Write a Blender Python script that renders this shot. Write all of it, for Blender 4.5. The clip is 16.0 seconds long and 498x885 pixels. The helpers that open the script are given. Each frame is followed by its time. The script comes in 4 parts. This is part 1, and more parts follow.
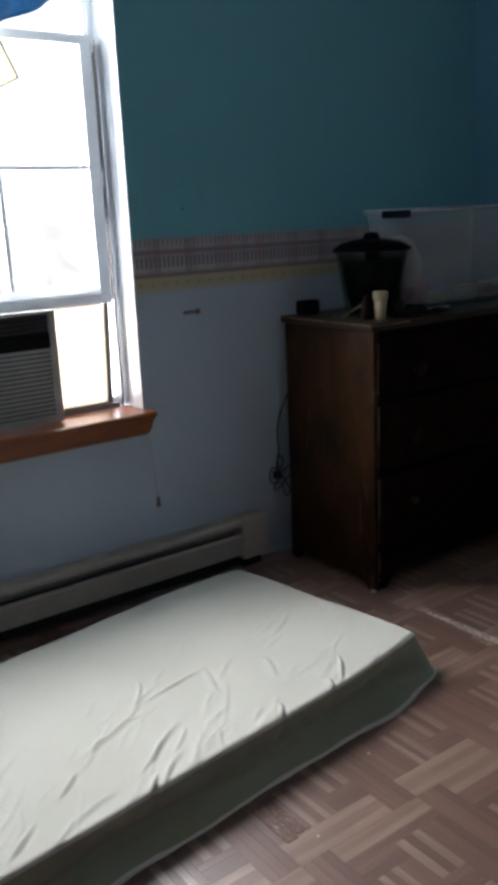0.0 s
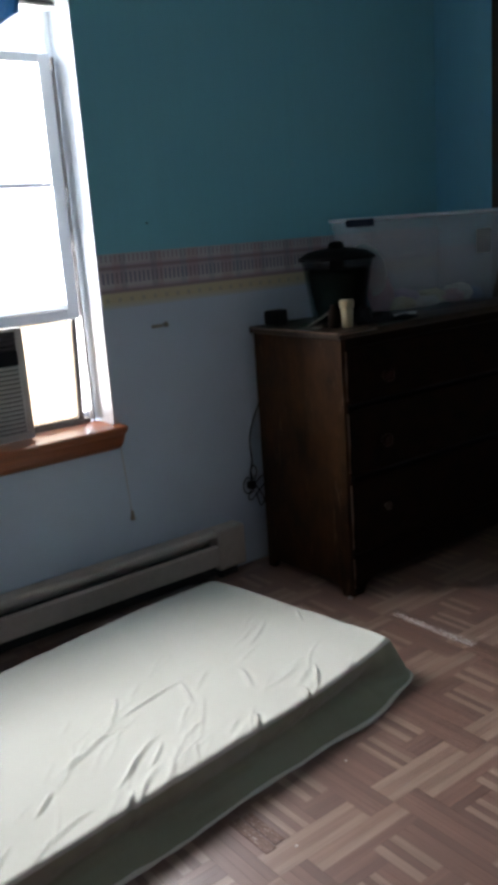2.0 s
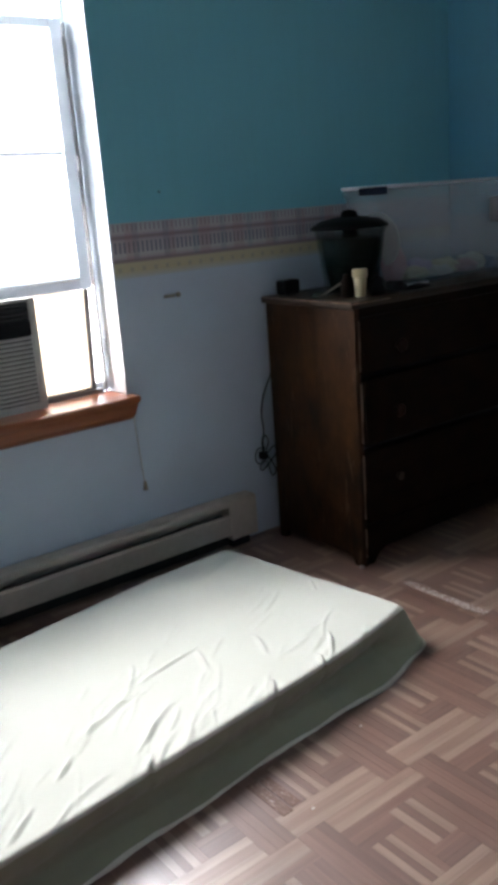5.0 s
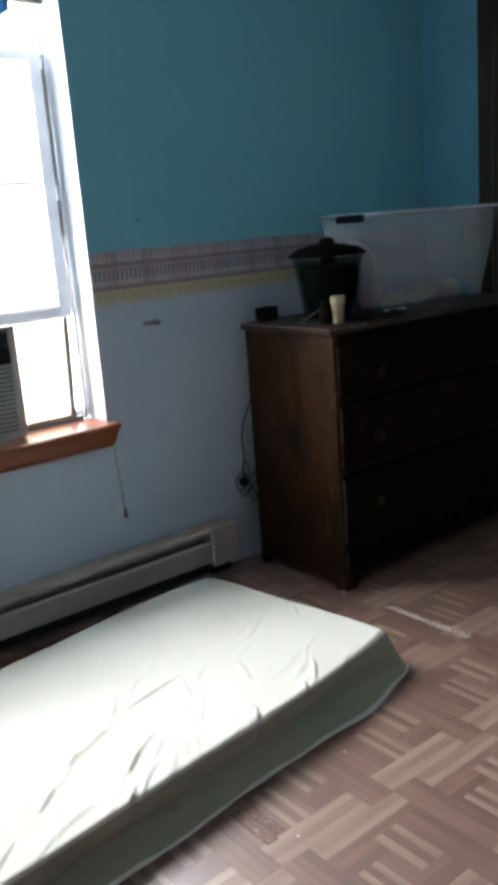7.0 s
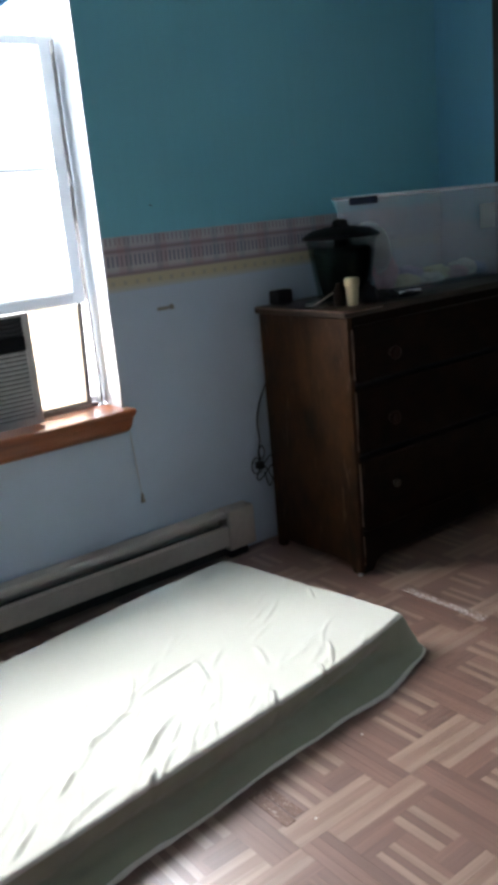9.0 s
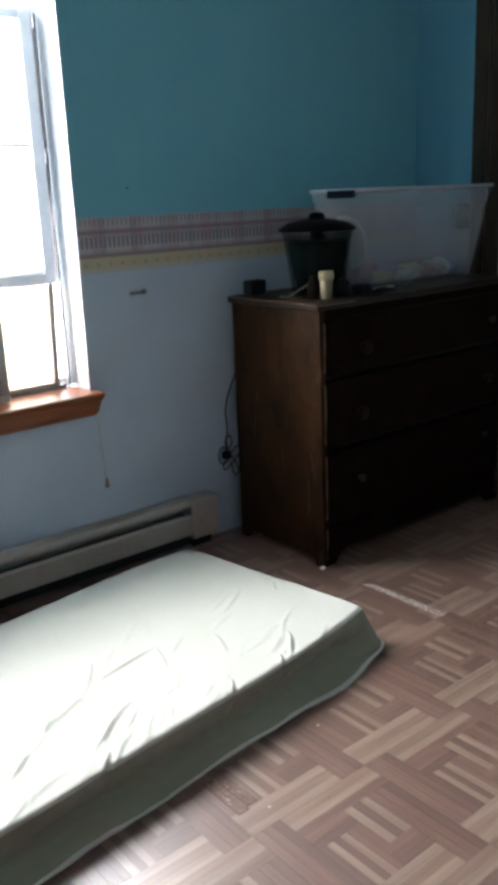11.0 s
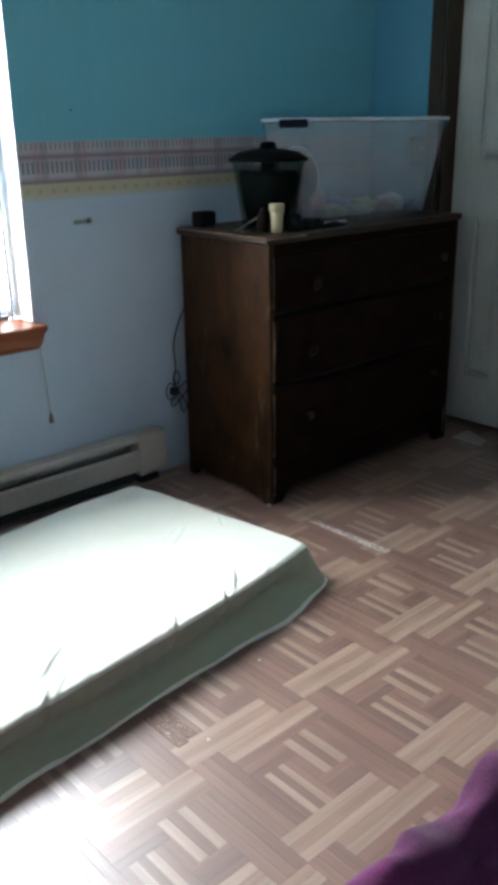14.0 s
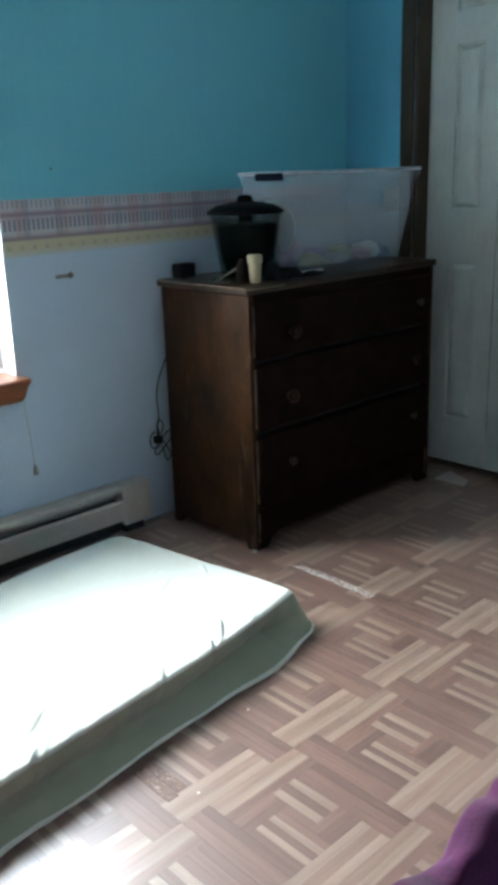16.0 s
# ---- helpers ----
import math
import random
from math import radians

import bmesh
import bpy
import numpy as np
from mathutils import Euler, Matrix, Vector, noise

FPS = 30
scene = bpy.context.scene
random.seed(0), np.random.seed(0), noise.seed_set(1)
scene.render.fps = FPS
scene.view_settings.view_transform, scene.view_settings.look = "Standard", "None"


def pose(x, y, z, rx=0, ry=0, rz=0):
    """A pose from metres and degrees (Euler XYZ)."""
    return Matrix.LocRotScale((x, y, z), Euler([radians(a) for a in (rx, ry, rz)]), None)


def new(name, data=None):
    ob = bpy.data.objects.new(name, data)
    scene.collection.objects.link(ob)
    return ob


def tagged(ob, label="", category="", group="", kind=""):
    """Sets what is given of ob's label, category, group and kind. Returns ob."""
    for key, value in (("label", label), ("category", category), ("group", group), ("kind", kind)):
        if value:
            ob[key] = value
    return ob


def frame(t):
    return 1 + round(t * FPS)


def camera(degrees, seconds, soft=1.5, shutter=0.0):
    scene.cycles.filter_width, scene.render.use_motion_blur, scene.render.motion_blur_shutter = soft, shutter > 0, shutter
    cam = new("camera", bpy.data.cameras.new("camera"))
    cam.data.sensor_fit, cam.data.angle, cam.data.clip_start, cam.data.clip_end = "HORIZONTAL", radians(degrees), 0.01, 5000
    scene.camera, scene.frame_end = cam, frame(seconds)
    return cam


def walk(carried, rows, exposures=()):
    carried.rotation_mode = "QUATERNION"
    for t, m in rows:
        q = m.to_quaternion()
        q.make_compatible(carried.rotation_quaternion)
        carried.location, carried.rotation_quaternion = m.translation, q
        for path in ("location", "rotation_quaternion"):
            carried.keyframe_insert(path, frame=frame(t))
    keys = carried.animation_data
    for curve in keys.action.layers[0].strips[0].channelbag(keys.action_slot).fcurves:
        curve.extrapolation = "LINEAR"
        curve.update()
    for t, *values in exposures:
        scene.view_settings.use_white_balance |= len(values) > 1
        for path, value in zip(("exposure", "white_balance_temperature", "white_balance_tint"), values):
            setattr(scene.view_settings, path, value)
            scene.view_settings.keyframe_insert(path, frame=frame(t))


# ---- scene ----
cam = camera(32.2, 16.0, soft=5.0)
# seconds, place, pitch, lean, turn
PATH = [
    (0, -1.438, -1.045, 1.150, -14.57, 2.53, -36.47),
    (0.5, -1.422, -1.053, 1.145, -15.62, 4.32, -36.66),
    (1, -1.419, -1.036, 1.136, -18.44, 3.67, -35.82),
    (1.5, -1.414, -1.057, 1.142, -16.11, 3.82, -37.46),
    (2, -1.417, -1.069, 1.155, -14.05, 3.99, -38.09),
    (2.5, -1.424, -1.067, 1.159, -15.04, 3.53, -38.27),
    (3, -1.428, -1.044, 1.161, -17.68, 2.52, -37.31),
    (3.5, -1.426, -1.054, 1.160, -17.02, 3.88, -36.61),
    (4, -1.435, -1.050, 1.157, -17.12, 2.74, -36.96),
    (6.5, -1.442, -1.073, 1.148, -13.62, 6.70, -39.28),
    (7, -1.445, -1.063, 1.148, -14.14, 4.33, -39.22),
    (7.5, -1.450, -1.056, 1.139, -15.21, 3.07, -39.55),
    (8, -1.449, -1.060, 1.144, -15.41, 2.13, -38.16),
    (8.5, -1.440, -1.056, 1.145, -18.07, 4.49, -38.69),
    (9, -1.439, -1.065, 1.156, -15.30, 5.20, -38.28),
    (9.5, -1.441, -1.071, 1.161, -15.10, 4.65, -38.08),
    (12, -1.442, -1.044, 1.139, -18.80, 0.81, -41.01),
    (12.5, -1.438, -1.039, 1.139, -20.49, 0.82, -41.23),
    (13, -1.428, -1.051, 1.138, -19.30, 2.25, -40.68),
    (13.5, -1.416, -1.040, 1.125, -19.67, 1.11, -41.39),
    (14, -1.406, -1.058, 1.137, -20.15, 0.85, -42.42),
    (14.5, -1.410, -1.068, 1.140, -19.00, 0.44, -44.47),
    (15, -1.411, -1.065, 1.141, -19.30, 0.59, -43.79),
    (15.5, -1.407, -1.074, 1.148, -18.80, 1.85, -43.37),
    (16, -1.412, -1.073, 1.159, -17.41, 1.85, -43.79),
]
walk(cam, [(t, pose(x, y, z, 90 + p, r, w)) for t, x, y, z, p, r, w in PATH],
     exposures=((0, 0.82, 6650, 20), (0.5, 0.85, 6650, 20), (1, 1.0, 6650, 20), (1.5, 0.97, 6650, 20), (2, 1.0, 6650, 20), (2.5, 1.16, 6650, 19), (3, 1.43, 6650, 20), (4, 1.44, 6650, 20), (7, 1.64, 6600, 18), (9.5, 1.66, 6600, 18), (12.5, 1.74, 6500, 14), (14, 2.05, 6300, 11), (14.5, 2.22, 6300, 6), (16, 2.32, 6050, 7)))


# ---- world and light ----
world = bpy.data.worlds.new("sky")
scene.world = world
world.use_nodes = True
wn = world.node_tree
sky = wn.nodes.new("ShaderNodeTexSky")
sky.sky_type, sky.sun_disc = "NISHITA", False
sky.sun_elevation, sky.sun_rotation = radians(52), radians(270)
wn.links.new(sky.outputs[0], wn.nodes["Background"].inputs[0])
wn.nodes["Background"].inputs[1].default_value = 0.12

lamp = bpy.data.lights.new("window_daylight", "AREA")
lamp.shape, lamp.size, lamp.size_y, lamp.energy = "RECTANGLE", 3.0, 3.6, 530.0
lamp.color = (0.93, 0.97, 1.0)
day = new("window_daylight", lamp)
day.matrix_world = pose(-0.6, 2.35, 1.80, -90, 0, 0)

# ---- plan, metres ----
NORTH = 1.239          # room face of the window wall
EAST = 1.335           # room face of the closet wall
WEST, SOUTH, TOP = -2.3, -2.3, 2.44
WIN_L, WIN_R, WIN_B, WIN_T = -1.13, -0.18, 0.578, 1.90
GLASS_Y = 1.342
TILE = 0.305


# ---- materials ----
def nodes_of(name):
    m = bpy.data.materials.new(name)
    m.use_nodes = True
    t = m.node_tree
    return m, t, t.nodes["Principled BSDF"]


def link(t, a, b):
    t.links.new(a, b)


def coords(t, scale=(1, 1, 1), space="Object", turn=(0, 0, 0)):
    c, mp = t.nodes.new("ShaderNodeTexCoord"), t.nodes.new("ShaderNodeMapping")
    mp.inputs["Scale"].default_value = scale
    mp.inputs["Rotation"].default_value = turn
    link(t, c.outputs[space], mp.inputs[0])
    return mp.outputs[0]


def noise_tex(t, vec, scale, detail=4, rough=0.6):
    n = t.nodes.new("ShaderNodeTexNoise")
    n.inputs["Scale"].default_value, n.inputs["Detail"].default_value = scale, detail
    n.inputs["Roughness"].default_value = rough
    link(t, vec, n.inputs["Vector"])
    return n.outputs["Fac"]


def ramp(t, fac, *stops):
    r = t.nodes.new("ShaderNodeValToRGB")
    while len(r.color_ramp.elements) < len(stops):
        r.color_ramp.elements.new(0.5)
    for e, (p, c) in zip(r.color_ramp.elements, stops):
        e.position, e.color = p, (*c, 1)
    link(t, fac, r.inputs[0])
    return r.outputs[0]


def mixed(t, fac, a, b, mode="MIX"):
    m = t.nodes.new("ShaderNodeMix")
    m.data_type, m.blend_type = "RGBA", mode
    for sock, v in ((m.inputs[0], fac), (m.inputs[6], a), (m.inputs[7], b)):
        if isinstance(v, bpy.types.NodeSocket):
            link(t, v, sock)
        elif isinstance(v, tuple):
            sock.default_value = (*v, 1)
        else:
            sock.default_value = v
    return m.outputs[2]


def bump(t, bsdf, height, strength, distance=0.002):
    b = t.nodes.new("ShaderNodeBump")
    b.inputs["Strength"].default_value, b.inputs["Distance"].default_value = strength, distance
    link(t, height, b.inputs["Height"])
    link(t, b.outputs[0], bsdf.inputs["Normal"])


def surface(name, dark, light, rough=0.5, metal=0.0, grain=30, stretch=(1, 1, 1), stain=2.0, bumps=0.15, depth=0.001, wear=0.25, **more):
    """A plain finish: two tones by fine grain, a slow stain over it, uneven gloss and fine relief."""
    m, t, p = nodes_of(name)
    v = coords(t, stretch)
    fine = noise_tex(t, v, grain, 6, 0.65)
    slow = noise_tex(t, coords(t), stain, 3)
    c = ramp(t, fine, (0.3, dark), (0.7, light))
    c = mixed(t, wear, c, ramp(t, slow, (0.3, tuple(a * 0.55 for a in dark)), (0.7, tuple(min(1, a * 1.15) for a in light))))
    link(t, c, p.inputs["Base Color"])
    rr = t.nodes.new("ShaderNodeMapRange")
    rr.inputs[3].default_value, rr.inputs[4].default_value = max(0.02, rough - 0.1), min(1, rough + 0.1)
    link(t, slow, rr.inputs[0])
    link(t, rr.outputs[0], p.inputs["Roughness"])
    p.inputs["Metallic"].default_value = metal
    for k, val in more.items():
        p.inputs[k.replace("_", " ")].default_value = val
    bump(t, p, fine, bumps, depth)
    return m


def wall_material(name, upper, lower, split):
    """Streaky eggshell paint, one colour above the border and one below."""
    m, t, p = nodes_of(name)
    v = coords(t)
    sep = t.nodes.new("ShaderNodeSeparateXYZ")
    link(t, v, sep.inputs[0])
    above = t.nodes.new("ShaderNodeMath")
    above.operation = "GREATER_THAN"
    above.inputs[1].default_value = split
    link(t, sep.outputs[2], above.inputs[0])
    streak = noise_tex(t, coords(t, (9, 9, 0.55)), 5, 6, 0.7)
    blotch = noise_tex(t, v, 1.7, 4)
    fine = noise_tex(t, v, 160, 3)
    up = ramp(t, streak, (0.25, tuple(a * 0.97 for a in upper)), (0.75, tuple(a * 1.03 for a in upper)))
    low = ramp(t, blotch, (0.3, tuple(a * 0.9 for a in lower)), (0.75, tuple(min(1, a * 1.06) for a in lower)))
    up = mixed(t, mixed(t, 0.6, blotch, (0, 0, 0)), up, (upper[0] * 0.8 + 0.11, upper[1] * 0.8 + 0.075, upper[2] * 0.8 + 0.075))
    c = mixed(t, above.outputs[0], low, up)
    scuff = ramp(t, noise_tex(t, coords(t, (1, 1, 1)), 7, 8, 0.75), (0.62, (0, 0, 0)), (0.78, (1, 1, 1)))
    c = mixed(t, mixed(t, 0.8, scuff, (0, 0, 0)), c, tuple(a * 0.8 for a in lower))
    link(t, c, p.inputs["Base Color"])
    p.inputs["Roughness"].default_value = 0.62
    bump(t, p, mixed(t, 0.75, streak, fine), 0.07, 0.001)
    return m


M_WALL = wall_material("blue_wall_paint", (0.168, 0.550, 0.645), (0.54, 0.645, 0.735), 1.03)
# West and south walls are unseen; paint darkened here to cut bounce light
M_WALL_DIM = wall_material("bounce_cut_wall_paint", (0.07, 0.155, 0.185), (0.15, 0.19, 0.22), 1.03)
M_WALL_EAST = wall_material("blue_closet_wall_paint", (0.155, 0.530, 0.700), (0.43, 0.52, 0.62), 1.03)
# Unseen ceiling, its grey chosen to hold down bounce
M_CEIL = surface("ceiling_paint", (0.54, 0.54, 0.52), (0.62, 0.62, 0.60), 0.8, grain=60)
M_WHITE = surface("white_trim_paint", (0.56, 0.61, 0.65), (0.68, 0.72, 0.75), 0.42, grain=40, stain=5, bumps=0.1)
M_VINYL = surface("white_window_vinyl", (0.80, 0.87, 0.92), (0.86, 0.92, 0.96), 0.38, grain=50, stain=6, bumps=0.05)
M_DOOR = surface("off_white_door_paint", (0.48, 0.53, 0.49), (0.59, 0.63, 0.58), 0.5, grain=90, stretch=(1, 1, 0.12), stain=3, bumps=0.3)
M_SILL = surface("varnished_oak", (0.14, 0.031, 0.005), (0.34, 0.092, 0.018), 0.41, grain=26, stretch=(0.08, 1, 1), stain=4, bumps=0.2, Coat_Weight=0.3, Coat_Roughness=0.3)
M_TRIM = surface("dark_brown_casing", (0.030, 0.020, 0.010), (0.066, 0.045, 0.022), 0.5, grain=40, stretch=(1, 1, 0.06), bumps=0.3)
# Fronts, rails and back: the stain darkened, shade put into the colour
M_DRESS = surface("shaded_walnut_stain", (0.0008, 0.0004, 0.0002), (0.0150, 0.0060, 0.0025), 0.55, grain=48, stretch=(0.16, 1, 1), stain=15, bumps=0.3, wear=0.6, Specular_IOR_Level=0.06)
# Top board lighter brown: the sheen on it is put into the colour
M_TOP = surface("worn_walnut_lit_top", (0.010, 0.0055, 0.003), (0.042, 0.024, 0.012), 0.42, grain=75, stretch=(0.06, 1, 1), stain=8, wear=0.5, Specular_IOR_Level=0.3)
M_RUBBED_SHINE = surface("rubbed_walnut_highlight", (0.03, 0.015, 0.009), (0.24, 0.16, 0.105), 0.28, grain=24, stretch=(1, 1, 0.3))
M_KNOB = surface("worn_brown_knob", (0.010, 0.003, 0.0015), (0.026, 0.008, 0.004), 0.35, grain=60, Specular_IOR_Level=0.12)
M_KNOB_PALE = surface("worn_metal_knob", (0.026, 0.019, 0.013), (0.055, 0.042, 0.03), 0.5, 0.1, grain=60, Specular_IOR_Level=0.2)
M_HEATER = surface("beige_enamel", (0.53, 0.475, 0.395), (0.62, 0.56, 0.475), 0.45, grain=45, stain=4, bumps=0.06)
M_LID = surface("matt_black_lid", (0.0010, 0.0012, 0.0014), (0.0022, 0.0026, 0.0028), 0.6, grain=70, bumps=0.05, Specular_IOR_Level=0.07)
M_FILL = surface("dark_green_filling", (0.001, 0.003, 0.0022), (0.006, 0.013, 0.010), 0.8, grain=50, Specular_IOR_Level=0.1)
# Near-black: the shade inside gaps and recesses is put into the colour
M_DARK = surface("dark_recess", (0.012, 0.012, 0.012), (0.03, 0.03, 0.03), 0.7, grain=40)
M_BLACK = surface("black_plastic", (0.004, 0.005, 0.006), (0.008, 0.009, 0.011), 0.6, grain=70, bumps=0.05, Specular_IOR_Level=0.2)
M_AC = surface("grey_air_conditioner_plastic", (0.52, 0.51, 0.46), (0.62, 0.61, 0.56), 0.45, grain=50, stain=7, bumps=0.05)
M_STEEL = surface("tarnished_steel", (0.20, 0.19, 0.17), (0.38, 0.36, 0.32), 0.4, 0.9, grain=60)
M_CREAM = surface("cream_plastic", (0.37, 0.31, 0.17), (0.46, 0.39, 0.23), 0.4, grain=50, bumps=0.05)
M_CORD = surface("off_white_cord", (0.48, 0.46, 0.40), (0.62, 0.60, 0.54), 0.8, grain=200)
M_TASSEL = surface("wooden_tassel", (0.25, 0.21, 0.15), (0.36, 0.31, 0.24), 0.5, grain=60)
M_PAPER = surface("scrap_paper", (0.11, 0.10, 0.075), (0.18, 0.165, 0.13), 0.8, grain=40)
M_SCRAP = surface("white_scrap_paper", (0.74, 0.73, 0.70), (0.82, 0.81, 0.78), 0.8, grain=40)
M_LATCH = surface("dark_blue_plastic", (0.004, 0.008, 0.018), (0.007, 0.014, 0.03), 0.7, grain=60, Specular_IOR_Level=0.1)
M_CURTAIN = surface("blue_curtain_cloth", (0.03, 0.10, 0.19), (0.06, 0.19, 0.30), 0.85, grain=120, stretch=(1, 1, 0.2), bumps=0.4)
M_BASE = surface("parquet_joint", (0.10, 0.056, 0.04), (0.14, 0.08, 0.057), 0.6, grain=60)
M_MIX = surface("pink_cloth", (0.45, 0.22, 0.25), (0.6, 0.36, 0.38), 0.9, grain=60)
M_MIX_B = surface("pale_cloth", (0.5, 0.5, 0.46), (0.66, 0.66, 0.6), 0.9, grain=60)
M_MIX_C = surface("blue_cloth", (0.12, 0.2, 0.36), (0.2, 0.3, 0.48), 0.9, grain=60)
M_GREEN = surface("green_plastic_leaf", (0.008, 0.02, 0.008), (0.02, 0.045, 0.016), 0.5, grain=60)
M_YELLOW = surface("pale_yellow_cloth", (0.50, 0.46, 0.28), (0.66, 0.62, 0.42), 0.9, grain=60)
M_LILAC = surface("lilac_cloth", (0.34, 0.27, 0.42), (0.48, 0.40, 0.56), 0.9, grain=60)
M_GREY_METAL = surface("grey_aluminium_track", (0.13, 0.125, 0.12), (0.20, 0.195, 0.185), 0.5, 0.2, grain=60, bumps=0.05)
M_VENT = surface("dark_grey_vent_plastic", (0.055, 0.055, 0.055), (0.09, 0.09, 0.088), 0.5, grain=60, bumps=0.05)
M_BROWN = surface("brown_clutter_plastic", (0.006, 0.003, 0.0012), (0.012, 0.006, 0.0025), 0.65, grain=60, Specular_IOR_Level=0.1)


def cloth_material(name, dark, light, weave=420, sheen=0.3, slow=3.0):
    m, t, p = nodes_of(name)
    v = coords(t)
    n = noise_tex(t, v, slow, 5)
    fine = noise_tex(t, v, weave, 2)
    link(t, mixed(t, 0.3, ramp(t, n, (0.3, dark), (0.7, light)), ramp(t, fine, (0.3, dark), (0.7, light))), p.inputs["Base Color"])
    p.inputs["Roughness"].default_value = 0.92
    p.inputs["Sheen Weight"].default_value = sheen
    bump(t, p, fine, 0.3, 0.001)
    return m


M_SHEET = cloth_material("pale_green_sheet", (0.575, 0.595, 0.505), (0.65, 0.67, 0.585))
# Mattress sides: darker than the top sheet, their shade put into the colour
M_SHADED_SIDE = cloth_material("shaded_sage_cloth", (0.30, 0.33, 0.22), (0.38, 0.41, 0.285))
# Plush mottled down to near-black: some fold shadow is put into the colour
M_PLUSH = cloth_material("purple_plush", (0.03, 0.002, 0.02), (0.30, 0.038, 0.21), 300, 0.3, 9)
# Hem whiter than the sheet: the light it catches is put into its colour
M_HEM_LIT = cloth_material("lit_pale_hem", (0.74, 0.75, 0.65), (0.82, 0.83, 0.74), 300)
M_TICK = cloth_material("grey_ticking", (0.35, 0.35, 0.36), (0.45, 0.45, 0.45))


def strip_material(name, tones, worn=False):
    """Glossy parquet; each strip takes its own tone and grain."""
    m, t, p = nodes_of(name)
    info = t.nodes.new("ShaderNodeObjectInfo")
    geo = t.nodes.new("ShaderNodeNewGeometry")
    seed = t.nodes.new("ShaderNodeMath")
    link(t, info.outputs["Random"], seed.inputs[0])
    link(t, geo.outputs["Random Per Island"], seed.inputs[1])
    pos = t.nodes.new("ShaderNodeVectorMath")
    pos.operation = "ADD"
    link(t, coords(t, (1, 1, 1), "UV"), pos.inputs[0])
    comb = t.nodes.new("ShaderNodeCombineXYZ")
    mul = t.nodes.new("ShaderNodeMath")
    mul.operation = "MULTIPLY"
    mul.inputs[1].default_value = 5.3
    link(t, seed.outputs[0], mul.inputs[0])
    link(t, mul.outputs[0], comb.inputs[0])
    link(t, mul.outputs[0], comb.inputs[1])
    link(t, comb.outputs[0], pos.inputs[1])
    mp = t.nodes.new("ShaderNodeMapping")
    mp.inputs["Scale"].default_value = (5, 95, 1)
    link(t, pos.outputs[0], mp.inputs[0])
    grain = noise_tex(t, mp.outputs[0], 1.0, 3, 0.5)
    c = ramp(t, grain, (0.25, tones[0]), (0.55, tones[1]), (0.8, tones[2]))
    shade = ramp(t, seed.outputs[0], (0.0, (0.86, 0.86, 0.86)), (1.0, (1.04, 1.04, 1.04)))
    c = mixed(t, 1.0, c, shade, "MULTIPLY")
    link(t, c, p.inputs["Base Color"])
    p.inputs["Roughness"].default_value = 0.42
    p.inputs["Specular IOR Level"].default_value = 1.0
    p.inputs["Coat Weight"].default_value = 1.0
    p.inputs["Coat Roughness"].default_value = 0.36
    return m


S_LIGHT = strip_material("light_oak_strip", ((0.258, 0.170, 0.119), (0.350, 0.241, 0.179), (0.406, 0.292, 0.222)))
S_MID = strip_material("tan_oak_strip", ((0.222, 0.134, 0.095), (0.303, 0.190, 0.137), (0.354, 0.227, 0.165)))
S_RED = strip_material("red_brown_strip", ((0.178, 0.098, 0.070), (0.230, 0.129, 0.095), (0.272, 0.156, 0.116)))
S_DARK = strip_material("dark_brown_strip", ((0.143, 0.079, 0.058), (0.184, 0.104, 0.078), (0.224, 0.128, 0.097)))





# Side panels: lighter copy of the stain, window light put into the colour
def scratched_stain():
    """Walnut stain with long grain, blotches of thin finish and pale scratches."""
    m, t, p = nodes_of("walnut_stain_side")
    grain = noise_tex(t, coords(t, (1, 1, 0.07)), 55, 6, 0.7)
    blotch = noise_tex(t, coords(t, (1, 1, 0.6)), 11, 7, 0.7)
    nick = noise_tex(t, coords(t, (1, 1, 0.22)), 38, 4, 0.55)
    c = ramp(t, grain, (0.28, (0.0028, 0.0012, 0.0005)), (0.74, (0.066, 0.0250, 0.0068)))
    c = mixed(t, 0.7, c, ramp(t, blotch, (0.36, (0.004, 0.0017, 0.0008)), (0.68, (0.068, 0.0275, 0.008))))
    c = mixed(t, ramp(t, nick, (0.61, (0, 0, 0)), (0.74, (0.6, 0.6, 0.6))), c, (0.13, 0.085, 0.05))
    link(t, c, p.inputs["Base Color"])
    rr = t.nodes.new("ShaderNodeMapRange")
    rr.inputs[3].default_value, rr.inputs[4].default_value = 0.38, 0.62
    link(t, blotch, rr.inputs[0])
    link(t, rr.outputs[0], p.inputs["Roughness"])
    p.inputs["Specular IOR Level"].default_value = 0.16
    bump(t, p, grain, 0.4, 0.001)
    return m


M_DRESS_SIDE = scratched_stain()


def worn_material(name, low, high, stretch, dark, wood):
    """Bare wood with flecks of old white filler."""
    m, t, p = nodes_of(name)
    n = noise_tex(t, coords(t, stretch), 250, 3, 0.7)
    link(t, ramp(t, n, (0.30, dark), (low, wood), (high, (0.62, 0.58, 0.53))), p.inputs["Base Color"])
    p.inputs["Roughness"].default_value = 0.6
    bump(t, p, n, 0.5, 0.002)
    return m


M_WORN = worn_material("worn_bare_strip", 0.46, 0.60, (1, 0.6, 1), (0.16, 0.10, 0.078), (0.30, 0.20, 0.155))
M_SCUFF = worn_material("scuffed_strip", 0.58, 0.76, (1, 0.35, 1), (0.15, 0.092, 0.07), (0.235, 0.145, 0.112))


